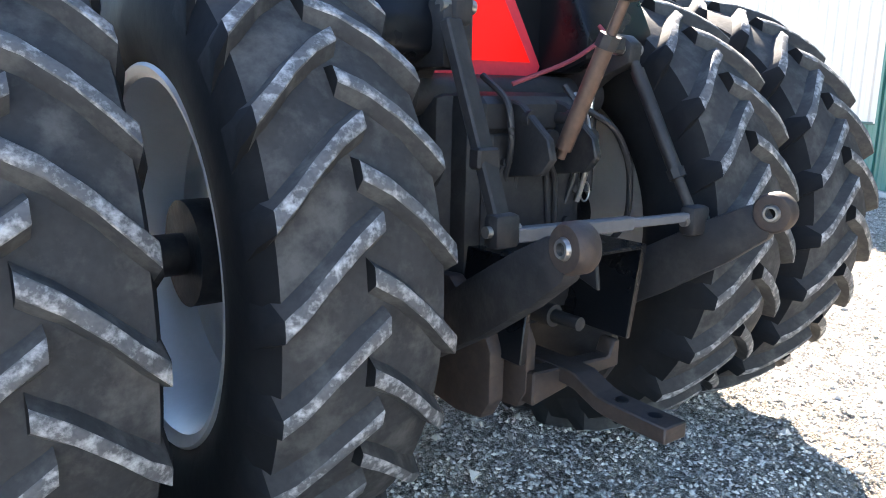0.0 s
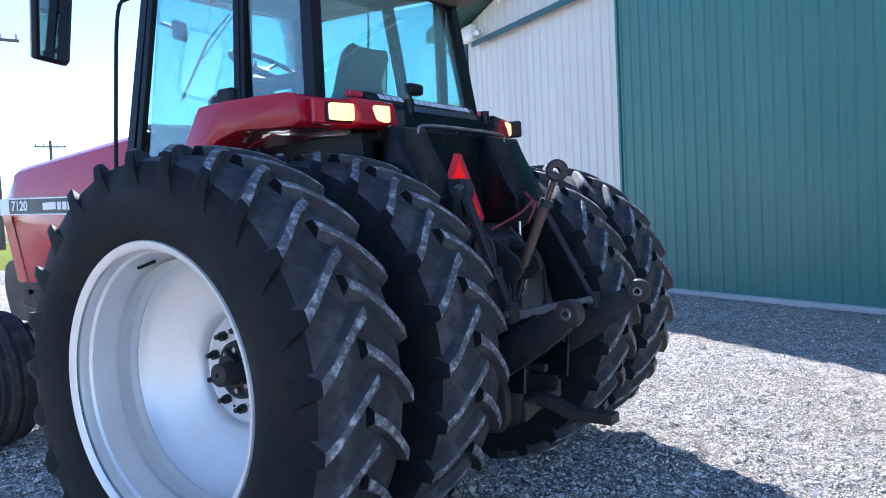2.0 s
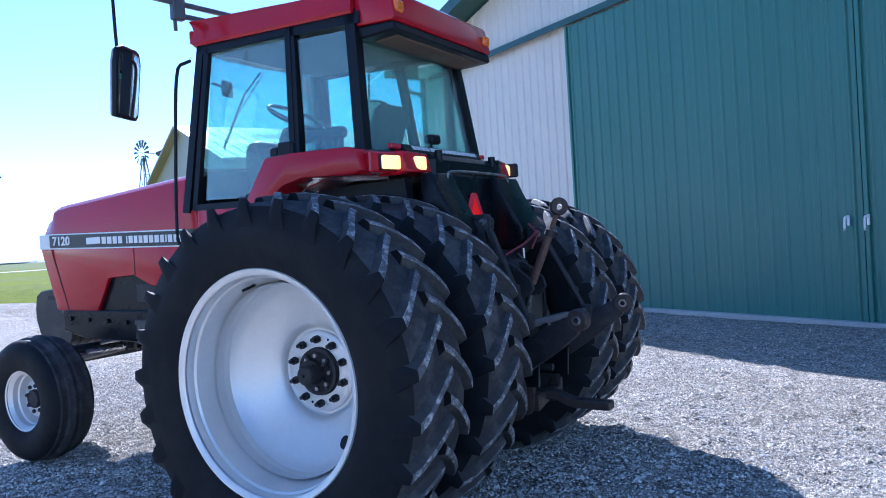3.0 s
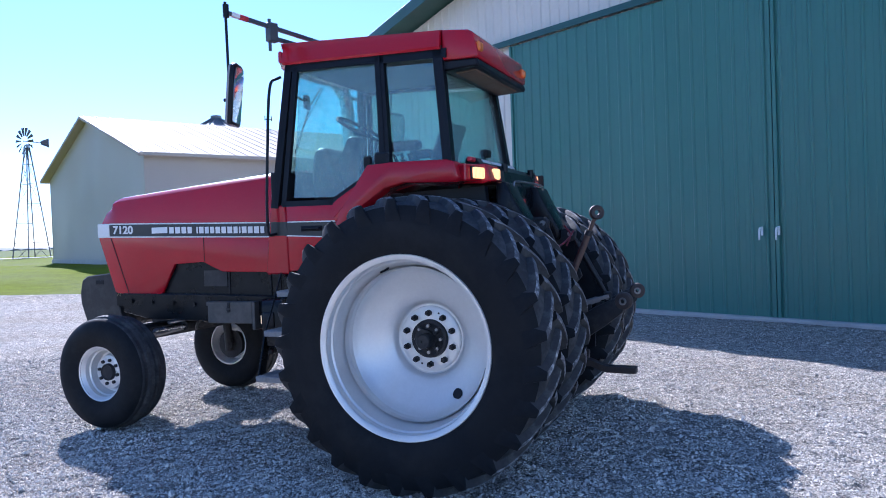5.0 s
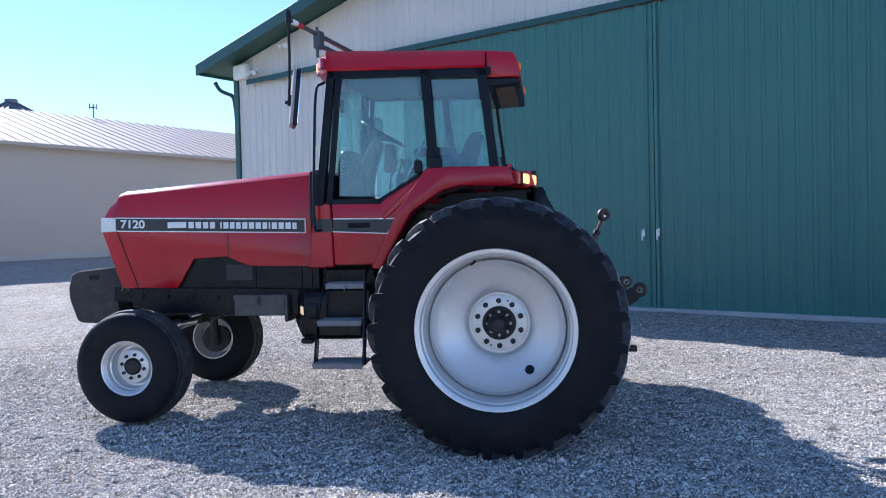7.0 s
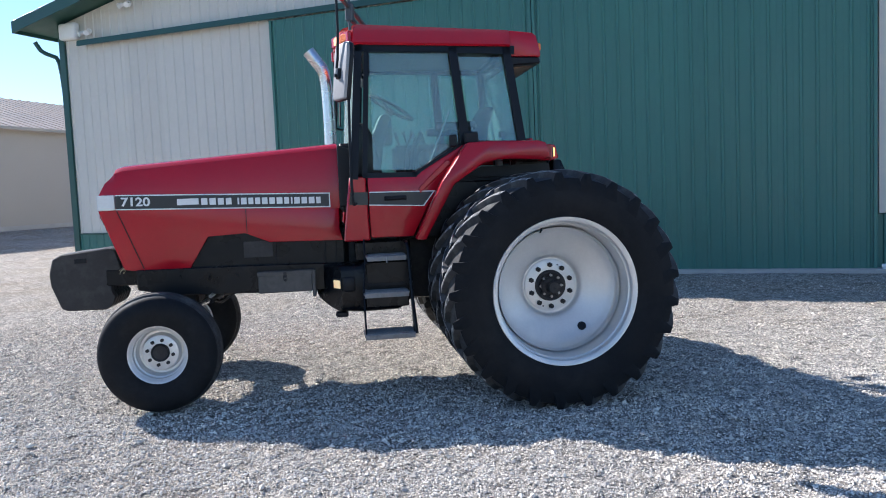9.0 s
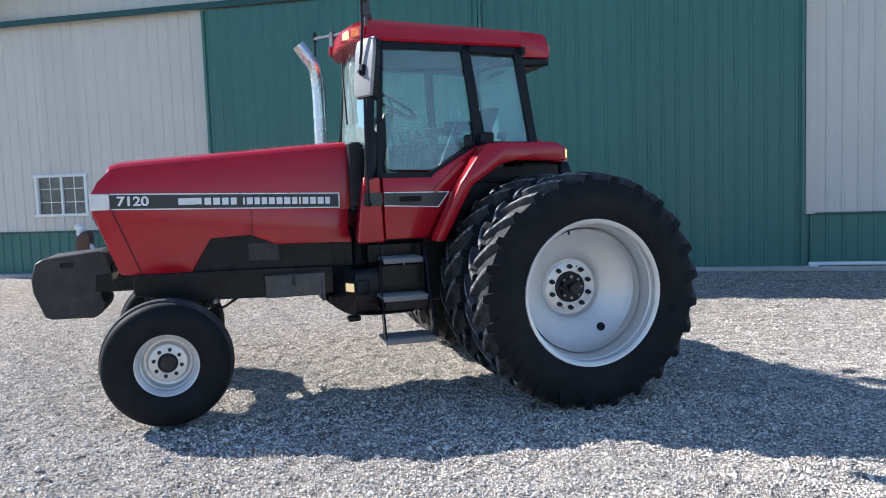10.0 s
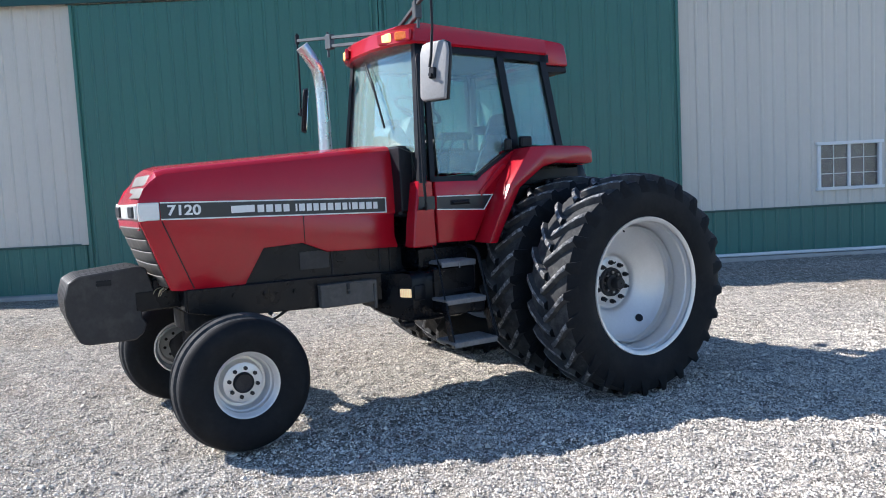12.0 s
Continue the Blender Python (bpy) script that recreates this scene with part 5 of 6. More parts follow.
# rock shaft and lift arms
bm = bmesh.new()
tube(bm, (HX - 0.40, -0.33, 1.27), (HX + 0.38, -0.33, 1.27), 0.055, seg=20)
shaft = hpart("rock_shaft", bm, CAST)
for s, end in ((-1, Vector((-0.305, -0.49, 1.475))), (1, Vector((0.265, -0.53, 1.40)))):
    x = end.x
    bm = bmesh.new()
    slab(bm, [(-0.28, 1.20), (-0.28, 1.34), (end.y + 0.06, end.z + 0.035), (end.y, end.z + 0.04), (end.y - 0.035, end.z + 0.015), (end.y - 0.03, end.z - 0.04), (end.y + 0.05, end.z - 0.07)], "x", x - 0.026, x + 0.026, 0.009, seg=2)
    arm = part("lift_arm", bm, CAST, shaft)
    bm = bmesh.new()
    tube(bm, (x - 0.05, end.y, end.z), (x + 0.05, end.y, end.z), 0.017)
    part("pin", bm, STEEL, arm)
for x in (HX - 0.085, HX + 0.075):
    bm = bmesh.new()
    slab(bm, [(-0.46, 1.06), (-0.46, 1.27), (-0.53, 1.25), (-0.63, 1.17), (-0.645, 1.12), (-0.61, 1.08)], "x", x - 0.012, x + 0.012, 0.004)
    part("top_link_lug", bm, CAST, housing)
# hanging side plates and the cross bar that carries the drawbar
for x, w in ((-0.265, 0.05), (-0.150, 0.035), (0.175, 0.03)):
    bm = bmesh.new()
    slab(bm, [(-0.22, 0.52), (-0.22, 0.80), (-0.46, 0.82), (-0.60, 0.715), (-0.632, 0.66), (-0.632, 0.53), (-0.60, 0.478), (-0.50, 0.466), (-0.30, 0.49)], "x", x - w / 2, x + w / 2, 0.009, seg=2)
    hpart("hitch_side_plate", bm, OLDIRON if x < 0 else CAST, "dark worn hitch side plate")
bm = bmesh.new()
slab(bm, [(-0.162, 0.497), (-0.162, 0.588), (0.125, 0.574), (0.142, 0.618), (0.166, 0.618), (0.166, 0.54), (0.03, 0.535)], "y", -0.655, -0.60, 0.005)
hpart("drawbar_support", bm, OLDIRON, "rusty drawbar support bar")
BALLS = ((-0.392, -0.980, 0.995), (0.366, -0.952, 0.996))
for s, ball in zip((-1, 1), BALLS):
    root = (HX + 0.27 * s, -0.26, 0.565)
    d = Vector(ball) - Vector(root)
    ang = math.degrees(math.atan2(d.x, -d.y))
    q = d.to_track_quat("X", "Z").to_matrix().to_4x4()
    bm = bmesh.new()
    n = d.length
    slab(bm, [(0, -0.05), (0.2, -0.07), (n * 0.55, -0.078), (n * 0.80, -0.07), (n - 0.04, -0.055), (n, -0.02), (n, 0.02), (n - 0.05, 0.045), (n * 0.8, 0.055), (n * 0.55, 0.06), (0.2, 0.055), (0, 0.05)], "y", -0.023, 0.023, 0.008, seg=2)
    bmesh.ops.transform(bm, matrix=Matrix.Translation(root) @ q, verts=bm.verts[:])
    link = hpart("lower_link", bm, CAST, "black forged hitch arm")
    bm = bmesh.new()
    lathe(bm, [(-0.026, 0.015), (-0.029, 0.034), (-0.027, 0.046), (-0.018, 0.052), (0.018, 0.052), (0.027, 0.046), (0.029, 0.034), (0.026, 0.015)], 32, closed=True)
    bmesh.ops.transform(bm, matrix=Matrix.Translation(ball) @ pose(0, 0, 0, 0, 0, 180 + ang), verts=bm.verts[:])
    eye = part("ball_end", bm, OLDIRON, link, "worn rusty ball end")
    bm = bmesh.new()
    lathe(bm, [(-0.036, 0.013), (-0.036, 0.019), (-0.014, 0.030), (0.014, 0.030), (0.036, 0.019), (0.036, 0.013)], 24, closed=True)
    bmesh.ops.transform(bm, matrix=Matrix.Translation(ball) @ pose(0, 0, 0, 0, 0, 180 + ang), verts=bm.verts[:])
    part("ball", bm, STEEL, eye)
    top = Vector(((-0.345, -0.52, 1.44), (0.268, -0.555, 1.365))[s > 0])
    low = Vector(((-0.318, -0.69, 0.975), (0.30, -0.765, 0.955))[s > 0])
    bm = bmesh.new()
    if s < 0:
        vs = box(bm, (0, 0, 0), (0.052, 0.030, (low - top).length), 0.005)
        bmesh.ops.transform(bm, matrix=Matrix.Translation((top + low) / 2) @ (low - top).to_track_quat("Z", "Y").to_matrix().to_4x4(), verts=vs)
        vs = box(bm, (0, 0, 0), (0.064, 0.040, 0.05), 0.006)
        bmesh.ops.translate(bm, vec=top.lerp(low, 0.66), verts=vs)
    else:
        tube(bm, top, low, 0.014)
        tube(bm, top.lerp(low, 0.05), top.lerp(low, 0.70), 0.019)
        tube(bm, top.lerp(low, 0.68), top.lerp(low, 0.74), 0.025, seg=8)
    box(bm, low, (0.075, 0.05, 0.08), 0.014, seg=2)
    rod = part("lift_rod", bm, CAST, link)
    bm = bmesh.new()
    tube(bm, low + Vector((-0.05, 0, 0)), low + Vector((0.05, 0, 0)), 0.014)
    part("pin", bm, STEEL, rod)
# telescoping bar between the arms
bm = bmesh.new()
a, b = Vector((-0.285, -0.695, 0.962)), Vector((0.325, -0.772, 0.966))
for u, v, w in ((0.0, 0.58, 0.034), (0.5, 1.0, 0.024)):
    p, q = a.lerp(b, u), a.lerp(b, v)
    vs = box(bm, (0, 0, 0), (w, w, (q - p).length), 0.004)
    bmesh.ops.transform(bm, matrix=Matrix.Translation((p + q) / 2) @ (q - p).to_track_quat("Z", "Y").to_matrix().to_4x4(), verts=vs)
hpart("stabiliser_bar", bm, DARKSTEEL, "dull steel telescoping stabiliser bar")
# small clevis plates by the arm
for k, (x, y, z) in enumerate(((-0.215, -0.74, 0.90), (-0.14, -0.80, 0.91))):
    bm = bmesh.new()
    slab(bm, [(y - 0.03, z - 0.07), (y + 0.03, z - 0.05), (y + 0.035, z + 0.05), (y - 0.01, z + 0.06)], "x", x - 0.006, x + 0.006, 0.002)
    hpart("clevis_plate", bm, CAST)
# top link, standing up
TL0, TL1 = Vector((-0.040, -0.590, 1.120)), Vector((-0.017, -0.752, 1.500))
bm = bmesh.new()
tube(bm, TL0, TL1, 0.013)
tube(bm, TL0.lerp(TL1, 0.06), TL0.lerp(TL1, 0.70), 0.0215)
tl = hpart("top_link", bm, RUST, "rusty top link bar")
bm = bmesh.new()
tube(bm, TL0.lerp(TL1, 0.70), TL0.lerp(TL1, 0.78), 0.028, seg=8)
box(bm, TL0.lerp(TL1, 0.73) + Vector((0.03, 0, 0.0)), (0.05, 0.03, 0.045), 0.008)
part("lock_collar", bm, CAST, tl)
bm = bmesh.new()
lathe(bm, [(-0.020, 0.017), (-0.023, 0.038), (-0.014, 0.047), (0.014, 0.047), (0.023, 0.038), (0.020, 0.017)], 28, closed=True)
bmesh.ops.transform(bm, matrix=Matrix.Translation(TL1 + Vector((0.0, -0.012, 0.034))) @ pose(0, 0, 0, 0, 0, 25), verts=bm.verts[:])
part("link_eye", bm, OLDIRON, tl, "worn iron eye")
bm = bmesh.new()
tube(bm, (0.239, -0.433, 1.205), (0.241, -0.433, 1.325), 0.0085)
hpart("hitch_cylinder", bm, CHROME, "small bright hydraulic rod")
bm = bmesh.new()
tube(bm, (0.236, -0.433, 1.00), (0.239, -0.433, 1.21), 0.019)
hpart("cylinder_body", bm, CAST)
# pipes, hoses and couplers
for pts, r, mt in (
        ([(-0.155, -0.46, 1.02), (-0.155, -0.50, 1.105), (-0.05, -0.51, 1.125), (0.0, -0.50, 1.10), (0.02, -0.50, 0.92)], 0.0085, CAST),
        ([(-0.10, -0.48, 0.99), (-0.10, -0.50, 1.115), (-0.02, -0.52, 1.115), (0.04, -0.50, 1.06), (0.045, -0.50, 0.90)], 0.0085, CAST),
        ([(0.20, -0.44, 1.24), (0.27, -0.50, 1.19), (0.35, -0.50, 1.08), (0.385, -0.48, 0.90), (0.36, -0.40, 0.80)], 0.010, PLASTIC),
        ([(-0.16, -0.42, 1.32), (-0.155, -0.52, 1.26), (-0.15, -0.53, 1.15), (-0.13, -0.48, 1.04)], 0.009, PLASTIC),
        ([(0.10, -0.46, 1.30), (0.12, -0.52, 1.22), (0.11, -0.52, 1.10), (0.09, -0.49, 0.98)], 0.009, PLASTIC),
        ([(0.15, -0.45, 1.28), (0.165, -0.50, 1.20), (0.155, -0.51, 1.08), (0.15, -0.48, 0.98)], 0.008, STEEL)):
    bm = bmesh.new()
    sweep(bm, arc_points(pts, 5, 0.4), r, 8)
    hpart("hydraulic_hose", bm, mt)
for pts in ([(-0.13, -0.50, 1.30), (0.02, -0.56, 1.36), (0.11, -0.58, 1.42)], [(0.16, -0.52, 1.32), (0.19, -0.55, 1.40), (0.18, -0.50, 1.46)]):
    bm = bmesh.new()
    sweep(bm, arc_points(pts, 5, 0.4), 0.006, 8)
    hpart("red_hose", bm, REDHOSE, "thin faded red hose")
for k in range(4):
    bm = bmesh.new()
    tube(bm, (0.0, -0.49, 0), (0.0, -0.545, 0), 0.017)
    tube(bm, (0.0, -0.54, 0), (0.0, -0.56, 0), 0.023)
    part("hydraulic_coupler", bm, CAST, tractor, m=HITCH @ pose(-0.11 + 0.075 * k, 0, 1.215 - 0.05 * (k % 2)))
bm = bmesh.new()
ringp = [(0.018 * math.cos(a), 0, 0.028 * math.sin(a)) for a in (2 * math.pi * k / 16 for k in range(17))]
sweep(bm, ringp, 0.003, 6)
part("retaining_ring", bm, STEEL, tractor, m=HITCH @ pose(0.187, -0.475, 1.005))
# drawbar with a step down near its end
bm = bmesh.new()
path = [Vector(p) for p in ((HX, -0.20, 0.565), (HX, -0.66, 0.565), (HX, -0.705, 0.562), (HX, -0.775, 0.532), (HX, -0.81, 0.525), (HX - 0.002, -0.99, 0.521))]
hw, ht = 0.040, 0.021
rings = []
for i, p in enumerate(path):
    d = (path[min(i + 1, 5)] - path[max(i - 1, 0)]).normalized()
    sd = Vector((d.y, -d.x, 0)).normalized() * hw
    rings.append([bm.verts.new(p + sd * a + Vector((0, 0, ht * b))) for a, b in ((-1, -1), (1, -1), (1, 1), (-1, 1))])
for a, b in zip(rings, rings[1:]):
    for k in range(4):
        bm.faces.new((a[k], a[(k + 1) % 4], b[(k + 1) % 4], b[k]))
bm.faces.new(rings[0][::-1])
bm.faces.new(rings[-1])
bmesh.ops.recalc_face_normals(bm, faces=bm.faces[:])
bmesh.ops.bevel(bm, geom=bm.edges[:], offset=0.004, segments=1, affect="EDGES")
db = hpart("drawbar", bm, OLDIRON, "dark rusty drawbar with a worn end")
for y, z in ((-0.93, 0.5425), (-0.83, 0.5475)):
    bm = bmesh.new()
    tube(bm, (0, 0, -0.004), (0, 0, 0.0015), 0.017, seg=20)
    part("pin_hole", bm, TRIM, db, m=pose(HX, y, z))

# steps and side tank
bm = bmesh.new()
slab(bm, [(0.95, 0.69), (1.25, 0.685), (1.44, 0.70), (1.535, 0.755), (1.58, 0.80), (1.575, 0.98), (1.54, 1.025), (1.24, 1.035), (0.95, 1.03)], "x", -0.645, -0.28, 0.045, seg=3)
# its front outer corner is cut back towards the engine and carries the lamp
bmesh.ops.bisect_plane(bm, geom=bm.verts[:] + bm.edges[:] + bm.faces[:], plane_co=(-0.655, 1.39, 0.9), plane_no=(-0.482, 0.876, 0), clear_outer=True)
bmesh.ops.holes_fill(bm, edges=[e for e in bm.edges if e.is_boundary])
tank = tpart("step_box", bm, BLACK, "black moulded side box with a lit lamp")
bm = bmesh.new()
box(bm, (-0.634, 1.342, 0.895), (0.050, 0.094, 0.112), 0.018, seg=2)
part("lamp_recess", bm, TRIM, tank)
bm = bmesh.new()
box(bm, (-0.597, 1.4215, 0.895), (0.012, 0.118, 0.085), 0.010, rot=(0, 0, -61), seg=2)
part("lamp_bezel", bm, TRIM, tank)
bm = bmesh.new()
box(bm, (-0.602, 1.4255, 0.895), (0.014, 0.092, 0.060), 0.007, rot=(0, 0, -61), seg=2)
part("side_lamp", bm, SIDELAMP, tank, "lit side lamp")
bm = bmesh.new()
box(bm, (-0.56, 1.40, 0.672), (0.07, 0.09, 0.04), 0.01)
part("drain_block", bm, TRIM, tank)
bm = bmesh.new()
box(bm, (-0.372, 1.798, 0.917), (0.206, 0.388, 0.145), 0.006)
tb = tpart("toolbox", bm, DUSTBOX, "dusty dark grey steel toolbox with a hasp")
bm = bmesh.new()
box(bm, (-0.374, 1.798, 0.995), (0.214, 0.396, 0.012), 0.003)
box(bm, (-0.4795, 1.798, 0.983), (0.003, 0.396, 0.024), 0.001)
part("lid", bm, DUSTBOX, tb)
bm = bmesh.new()
box(bm, (-0.4825, 1.798, 0.975), (0.005, 0.022, 0.042), 0.001)
for z in (0.962, 0.935):
    tube(bm, (-0.4755, 1.798, z), (-0.488, 1.798, z), 0.009)
sweep(bm, [(-0.486, 1.808, 0.965), (-0.489, 1.811, 0.945), (-0.489, 1.798, 0.925), (-0.489, 1.787, 0.94)], 0.003)
part("hasp", bm, CAST, tb)
bm = bmesh.new()
box(bm, (-0.372, 1.592, 0.90), (0.21, 0.024, 0.20), 0.005)
part("bracket", bm, DUSTBOX, tb)
bm = bmesh.new()
box(bm, (-0.60, 1.06, 0.91), (0.16, 0.34, 0.30), 0.02)
box(bm, (-0.705, 1.085, 0.782), (0.262, 0.306, 0.080), 0.008)
ladder = tpart("ladder", bm, BLACK, "black steel cab steps")
bm = bmesh.new()
box(bm, (-0.6805, 1.075, 0.885), (0.004, 0.27, 0.022), 0.001)
part("slot", bm, TRIM, ladder)
for z, y0, y1, x0, x1 in ((1.084, 0.925, 1.213, -0.738, -0.54), (0.838, 0.927, 1.246, -0.846, -0.60), (0.561, 0.905, 1.258, -0.935, -0.70)):
    bm = bmesh.new()
    box(bm, ((x0 + x1) / 2, (y0 + y1) / 2, z), (x1 - x0, y1 - y0, 0.022), 0.005)
    box(bm, (x0 + 0.002, (y0 + y1) / 2, z - 0.012), (0.006, y1 - y0 - 0.01, 0.030), 0.002)
    for k in range(6):
        box(bm, (x0 + 0.025 + (x1 - x0 - 0.05) * k / 5, (y0 + y1) / 2, z + 0.012), (0.012, y1 - y0 - 0.03, 0.007))
    part("tread", bm, TREAD, ladder, "worn grey step tread")
for y in (0.905, 1.240):
    bm = bmesh.new()
    slab(bm, [(-0.835, 0.83), (-0.77, 0.83), (-0.855, 0.555), (-0.925, 0.555)], "y", y, y + 0.012, 0.002)
    part("hanger", bm, BLACK, ladder)
bm = bmesh.new()
sweep(bm, arc_points([(-0.60, 0.93, 1.185), (-0.745, 0.918, 1.175), (-0.842, 0.912, 0.82), (-0.925, 0.898, 0.56)], 4), 0.012)
part("side_rail", bm, BLACK, ladder)
bm = bmesh.new()
tube(bm, (-0.655, 1.222, 1.21), (-0.72, 1.224, 1.085), 0.006)
tube(bm, (-0.72, 1.224, 1.085), (-0.82, 1.246, 0.845), 0.006)
part("side_rail", bm, BLACK, ladder)
bm = bmesh.new()
tube(bm, (-0.742, 1.07, 1.09), (-0.748, 1.07, 1.045), 0.004)
part("hook", bm, STEEL, ladder)
bm = bmesh.new()
box(bm, (-0.42, 1.08, 1.12), (0.30, 0.40, 0.16), 0.02)
part("step_riser", bm, BLACK, ladder)
bm = bmesh.new()
sweep(bm, arc_points([(-0.635, 1.262, 1.47), (-0.70, 1.285, 1.46), (-0.69, 1.29, 1.70), (-0.645, 1.27, 2.48), (-0.575, 1.22, 2.52)], 4), 0.010)
tpart("grab_rail", bm, TRIM)

# exhaust
bm = bmesh.new()
sweep(bm, arc_points([(0.68, 1.41, 1.60), (0.68, 1.41, 2.58), (0.68, 1.56, 2.785)], 8, 0.30), 0.054, 24)
exh = tpart("exhaust_pipe", bm, CHROME, "chrome exhaust stack with a curved tip")
bm = bmesh.new()
tube(bm, (0.70, 1.41, 1.2), (0.70, 1.41, 1.75), 0.08)
part("heat_shield", bm, BLACK, exh)

# mirrors on double arms
def bar(bm, a, b, w):
    a, b = Vector(a), Vector(b)
    vs = box(bm, (0, 0, 0), (w, w, (b - a).length), 0.003)
    bmesh.ops.transform(bm, matrix=Matrix.Translation((a + b) / 2) @ (b - a).to_track_quat("Z", "Y").to_matrix().to_4x4(), verts=vs)


for s in (-1, 1):
    mx, mz = (-0.98, 2.865) if s < 0 else (1.35, 2.965)
    tip, base = Vector((mx, 1.335, mz)), Vector((s * 0.06, 1.08, 2.805))
    bm = bmesh.new()
    bar(bm, base, tip, 0.026)
    bar(bm, base + Vector((0, 0, -0.06)), base.lerp(tip, 0.66) + Vector((0, 0, -0.07)), 0.026)
    box(bm, base.lerp(tip, 0.62) + Vector((0, 0, -0.035)), (0.075, 0.05, 0.125), 0.006, rot=(0, 0, s * 15))
    tube(bm, base.lerp(tip, 0.64) + Vector((0, 0, -0.16)), base.lerp(tip, 0.64) + Vector((0, 0, 0.05)), 0.011)
    box(bm, (s * 0.10, 1.08, 2.755), (0.16, 0.06, 0.07), 0.008)
    arm = tpart("mirror_arm", bm, BAR, "grey steel mirror arm with clamps")
    for k, m in ((0.86, REDTAPE), (0.93, WHITE)) if s < 0 else ():
        bm = bmesh.new()
        bar(bm, base.lerp(tip, k - 0.035), base.lerp(tip, k + 0.035), 0.0285)
        part("reflective_tape", bm, m, arm)
    bm = bmesh.new()
    sweep(bm, [(mx + s * 0.005, 1.335, mz + 0.065), (mx, 1.335, mz - 0.245), (mx - s * 0.015, 1.345, 2.44), (mx - s * 0.025, 1.355, 2.37)], 0.009)
    tube(bm, tip - Vector((0, 0, 0.03)), tip + Vector((0, 0, 0.05)), 0.019)
    part("rod", bm, TRIM, arm)
    bm = bmesh.new()
    slab(bm, [(-0.095, -0.19), (0.085, -0.19), (0.108, -0.165), (0.115, 0.12), (0.098, 0.172), (0.06, 0.185), (-0.06, 0.185), (-0.10, 0.165), (-0.112, 0.10)], "y", -0.022, 0.022, 0.012, seg=3)
    head = part("mirror_head", bm, GREYP if s < 0 else TRIM, arm, "grey mirror housing" if s < 0 else "black mirror housing", m=pose(mx - s * 0.02, 1.315, 2.35, 6, 0, -s * 22))
    bm = bmesh.new()
    slab(bm, [(-0.102, -0.193), (0.092, -0.193), (0.114, -0.168), (0.121, 0.122), (0.103, 0.178), (0.063, 0.191), (-0.063, 0.191), (-0.106, 0.170), (-0.118, 0.10)], "y", -0.024, 0.004, 0.006, seg=2)
    part("gasket", bm, TRIM, head, "black rubber edge")
    bm = bmesh.new()
    slab(bm, [(-0.085, -0.175), (0.075, -0.175), (0.095, -0.155), (0.10, 0.115), (0.085, 0.16), (0.05, 0.17), (-0.05, 0.17), (-0.085, 0.155), (-0.098, 0.095)], "y", -0.028, -0.0245)
    part("mirror_glass", bm, MIRROR, head)
    bm = bmesh.new()
    box(bm, (0, 0.03, -0.02), (0.05, 0.03, 0.07), 0.008)
    tube(bm, (0, 0.04, -0.035), (0, 0.06, -0.035), 0.012)
    part("mount", bm, TRIM, head)
# wiper
WIPER = ((0.08, 1.30, 2.57), (-0.06, 1.322, 2.406), (-0.25, 1.337, 2.05))
WT, WM, WB = WIPER
bm = bmesh.new()
sweep(bm, [WT, WM, Vector(WM).lerp(Vector(WB), 0.45)], 0.006, 8)
sweep(bm, [Vector(WT) + Vector((0.03, 0, 0)), Vector(WM).lerp(Vector(WB), 0.45)], 0.004, 8)
wiper = tpart("windscreen_wiper", bm, TRIM)
bm = bmesh.new()
bar(bm, Vector(WM), Vector(WB), 0.014)
part("wiper_blade", bm, TRIM, wiper)

# inside the cab
SX = -0.08
bm = bmesh.new()
box(bm, (SX, 0.47, 1.80), (0.50, 0.48, 0.15), 0.06, seg=3)
seat = tpart("seat", bm, SEAT, "dark cloth operator seat with a flared backrest")
bm = bmesh.new()
rows = []
for z, hw, y0, th in ((1.76, 0.20, 0.33, 0.13), (1.86, 0.17, 0.305, 0.13), (1.98, 0.125, 0.27, 0.12), (2.08, 0.135, 0.235, 0.105), (2.14, 0.145, 0.21, 0.09), (2.172, 0.12, 0.197, 0.06)):
    ring = []
    for k in range(20):
        a = 2 * math.pi * k / 20
        cx, cy = math.copysign(abs(math.cos(a)) ** 0.6, math.cos(a)), math.copysign(abs(math.sin(a)) ** 0.7, math.sin(a))
        ring.append(bm.verts.new((SX + hw * cx, y0 + th * 0.5 * cy - 0.05 * abs(cx) ** 3, z)))
    rows.append(ring)
for a, b in zip(rows, rows[1:]):
    for k in range(20):
        bm.faces.new((a[k], a[(k + 1) % 20], b[(k + 1) % 20], b[k]))
bm.faces.new(rows[0][::-1])
bm.faces.new(rows[-1])
part("backrest", bm, SEAT, seat, smooth=60)
for s in (-1, 1):
    bm = bmesh.new()
    box(bm, (SX + 0.27 * s, 0.47, 2.02), (0.075, 0.32, 0.065), 0.025, seg=3)
    tube(bm, (SX + 0.27 * s, 0.35, 1.80), (SX + 0.27 * s, 0.37, 2.0), 0.02)
    part("armrest", bm, SEAT, seat)
bm = bmesh.new()
slab(bm, [(1.20, 1.62), (1.05, 1.62), (1.00, 1.92), (0.93, 2.13), (0.965, 2.165), (1.02, 2.15), (1.12, 1.94)], "x", -0.075, 0.075, 0.025, seg=2)
col = tpart("steering_column", bm, PLASTIC)
bm = bmesh.new()
ringp = [(0.185 * math.cos(a), 0.185 * math.sin(a), 0) for a in (2 * math.pi * k / 28 for k in range(29))]
sweep(bm, ringp, 0.014, 8)
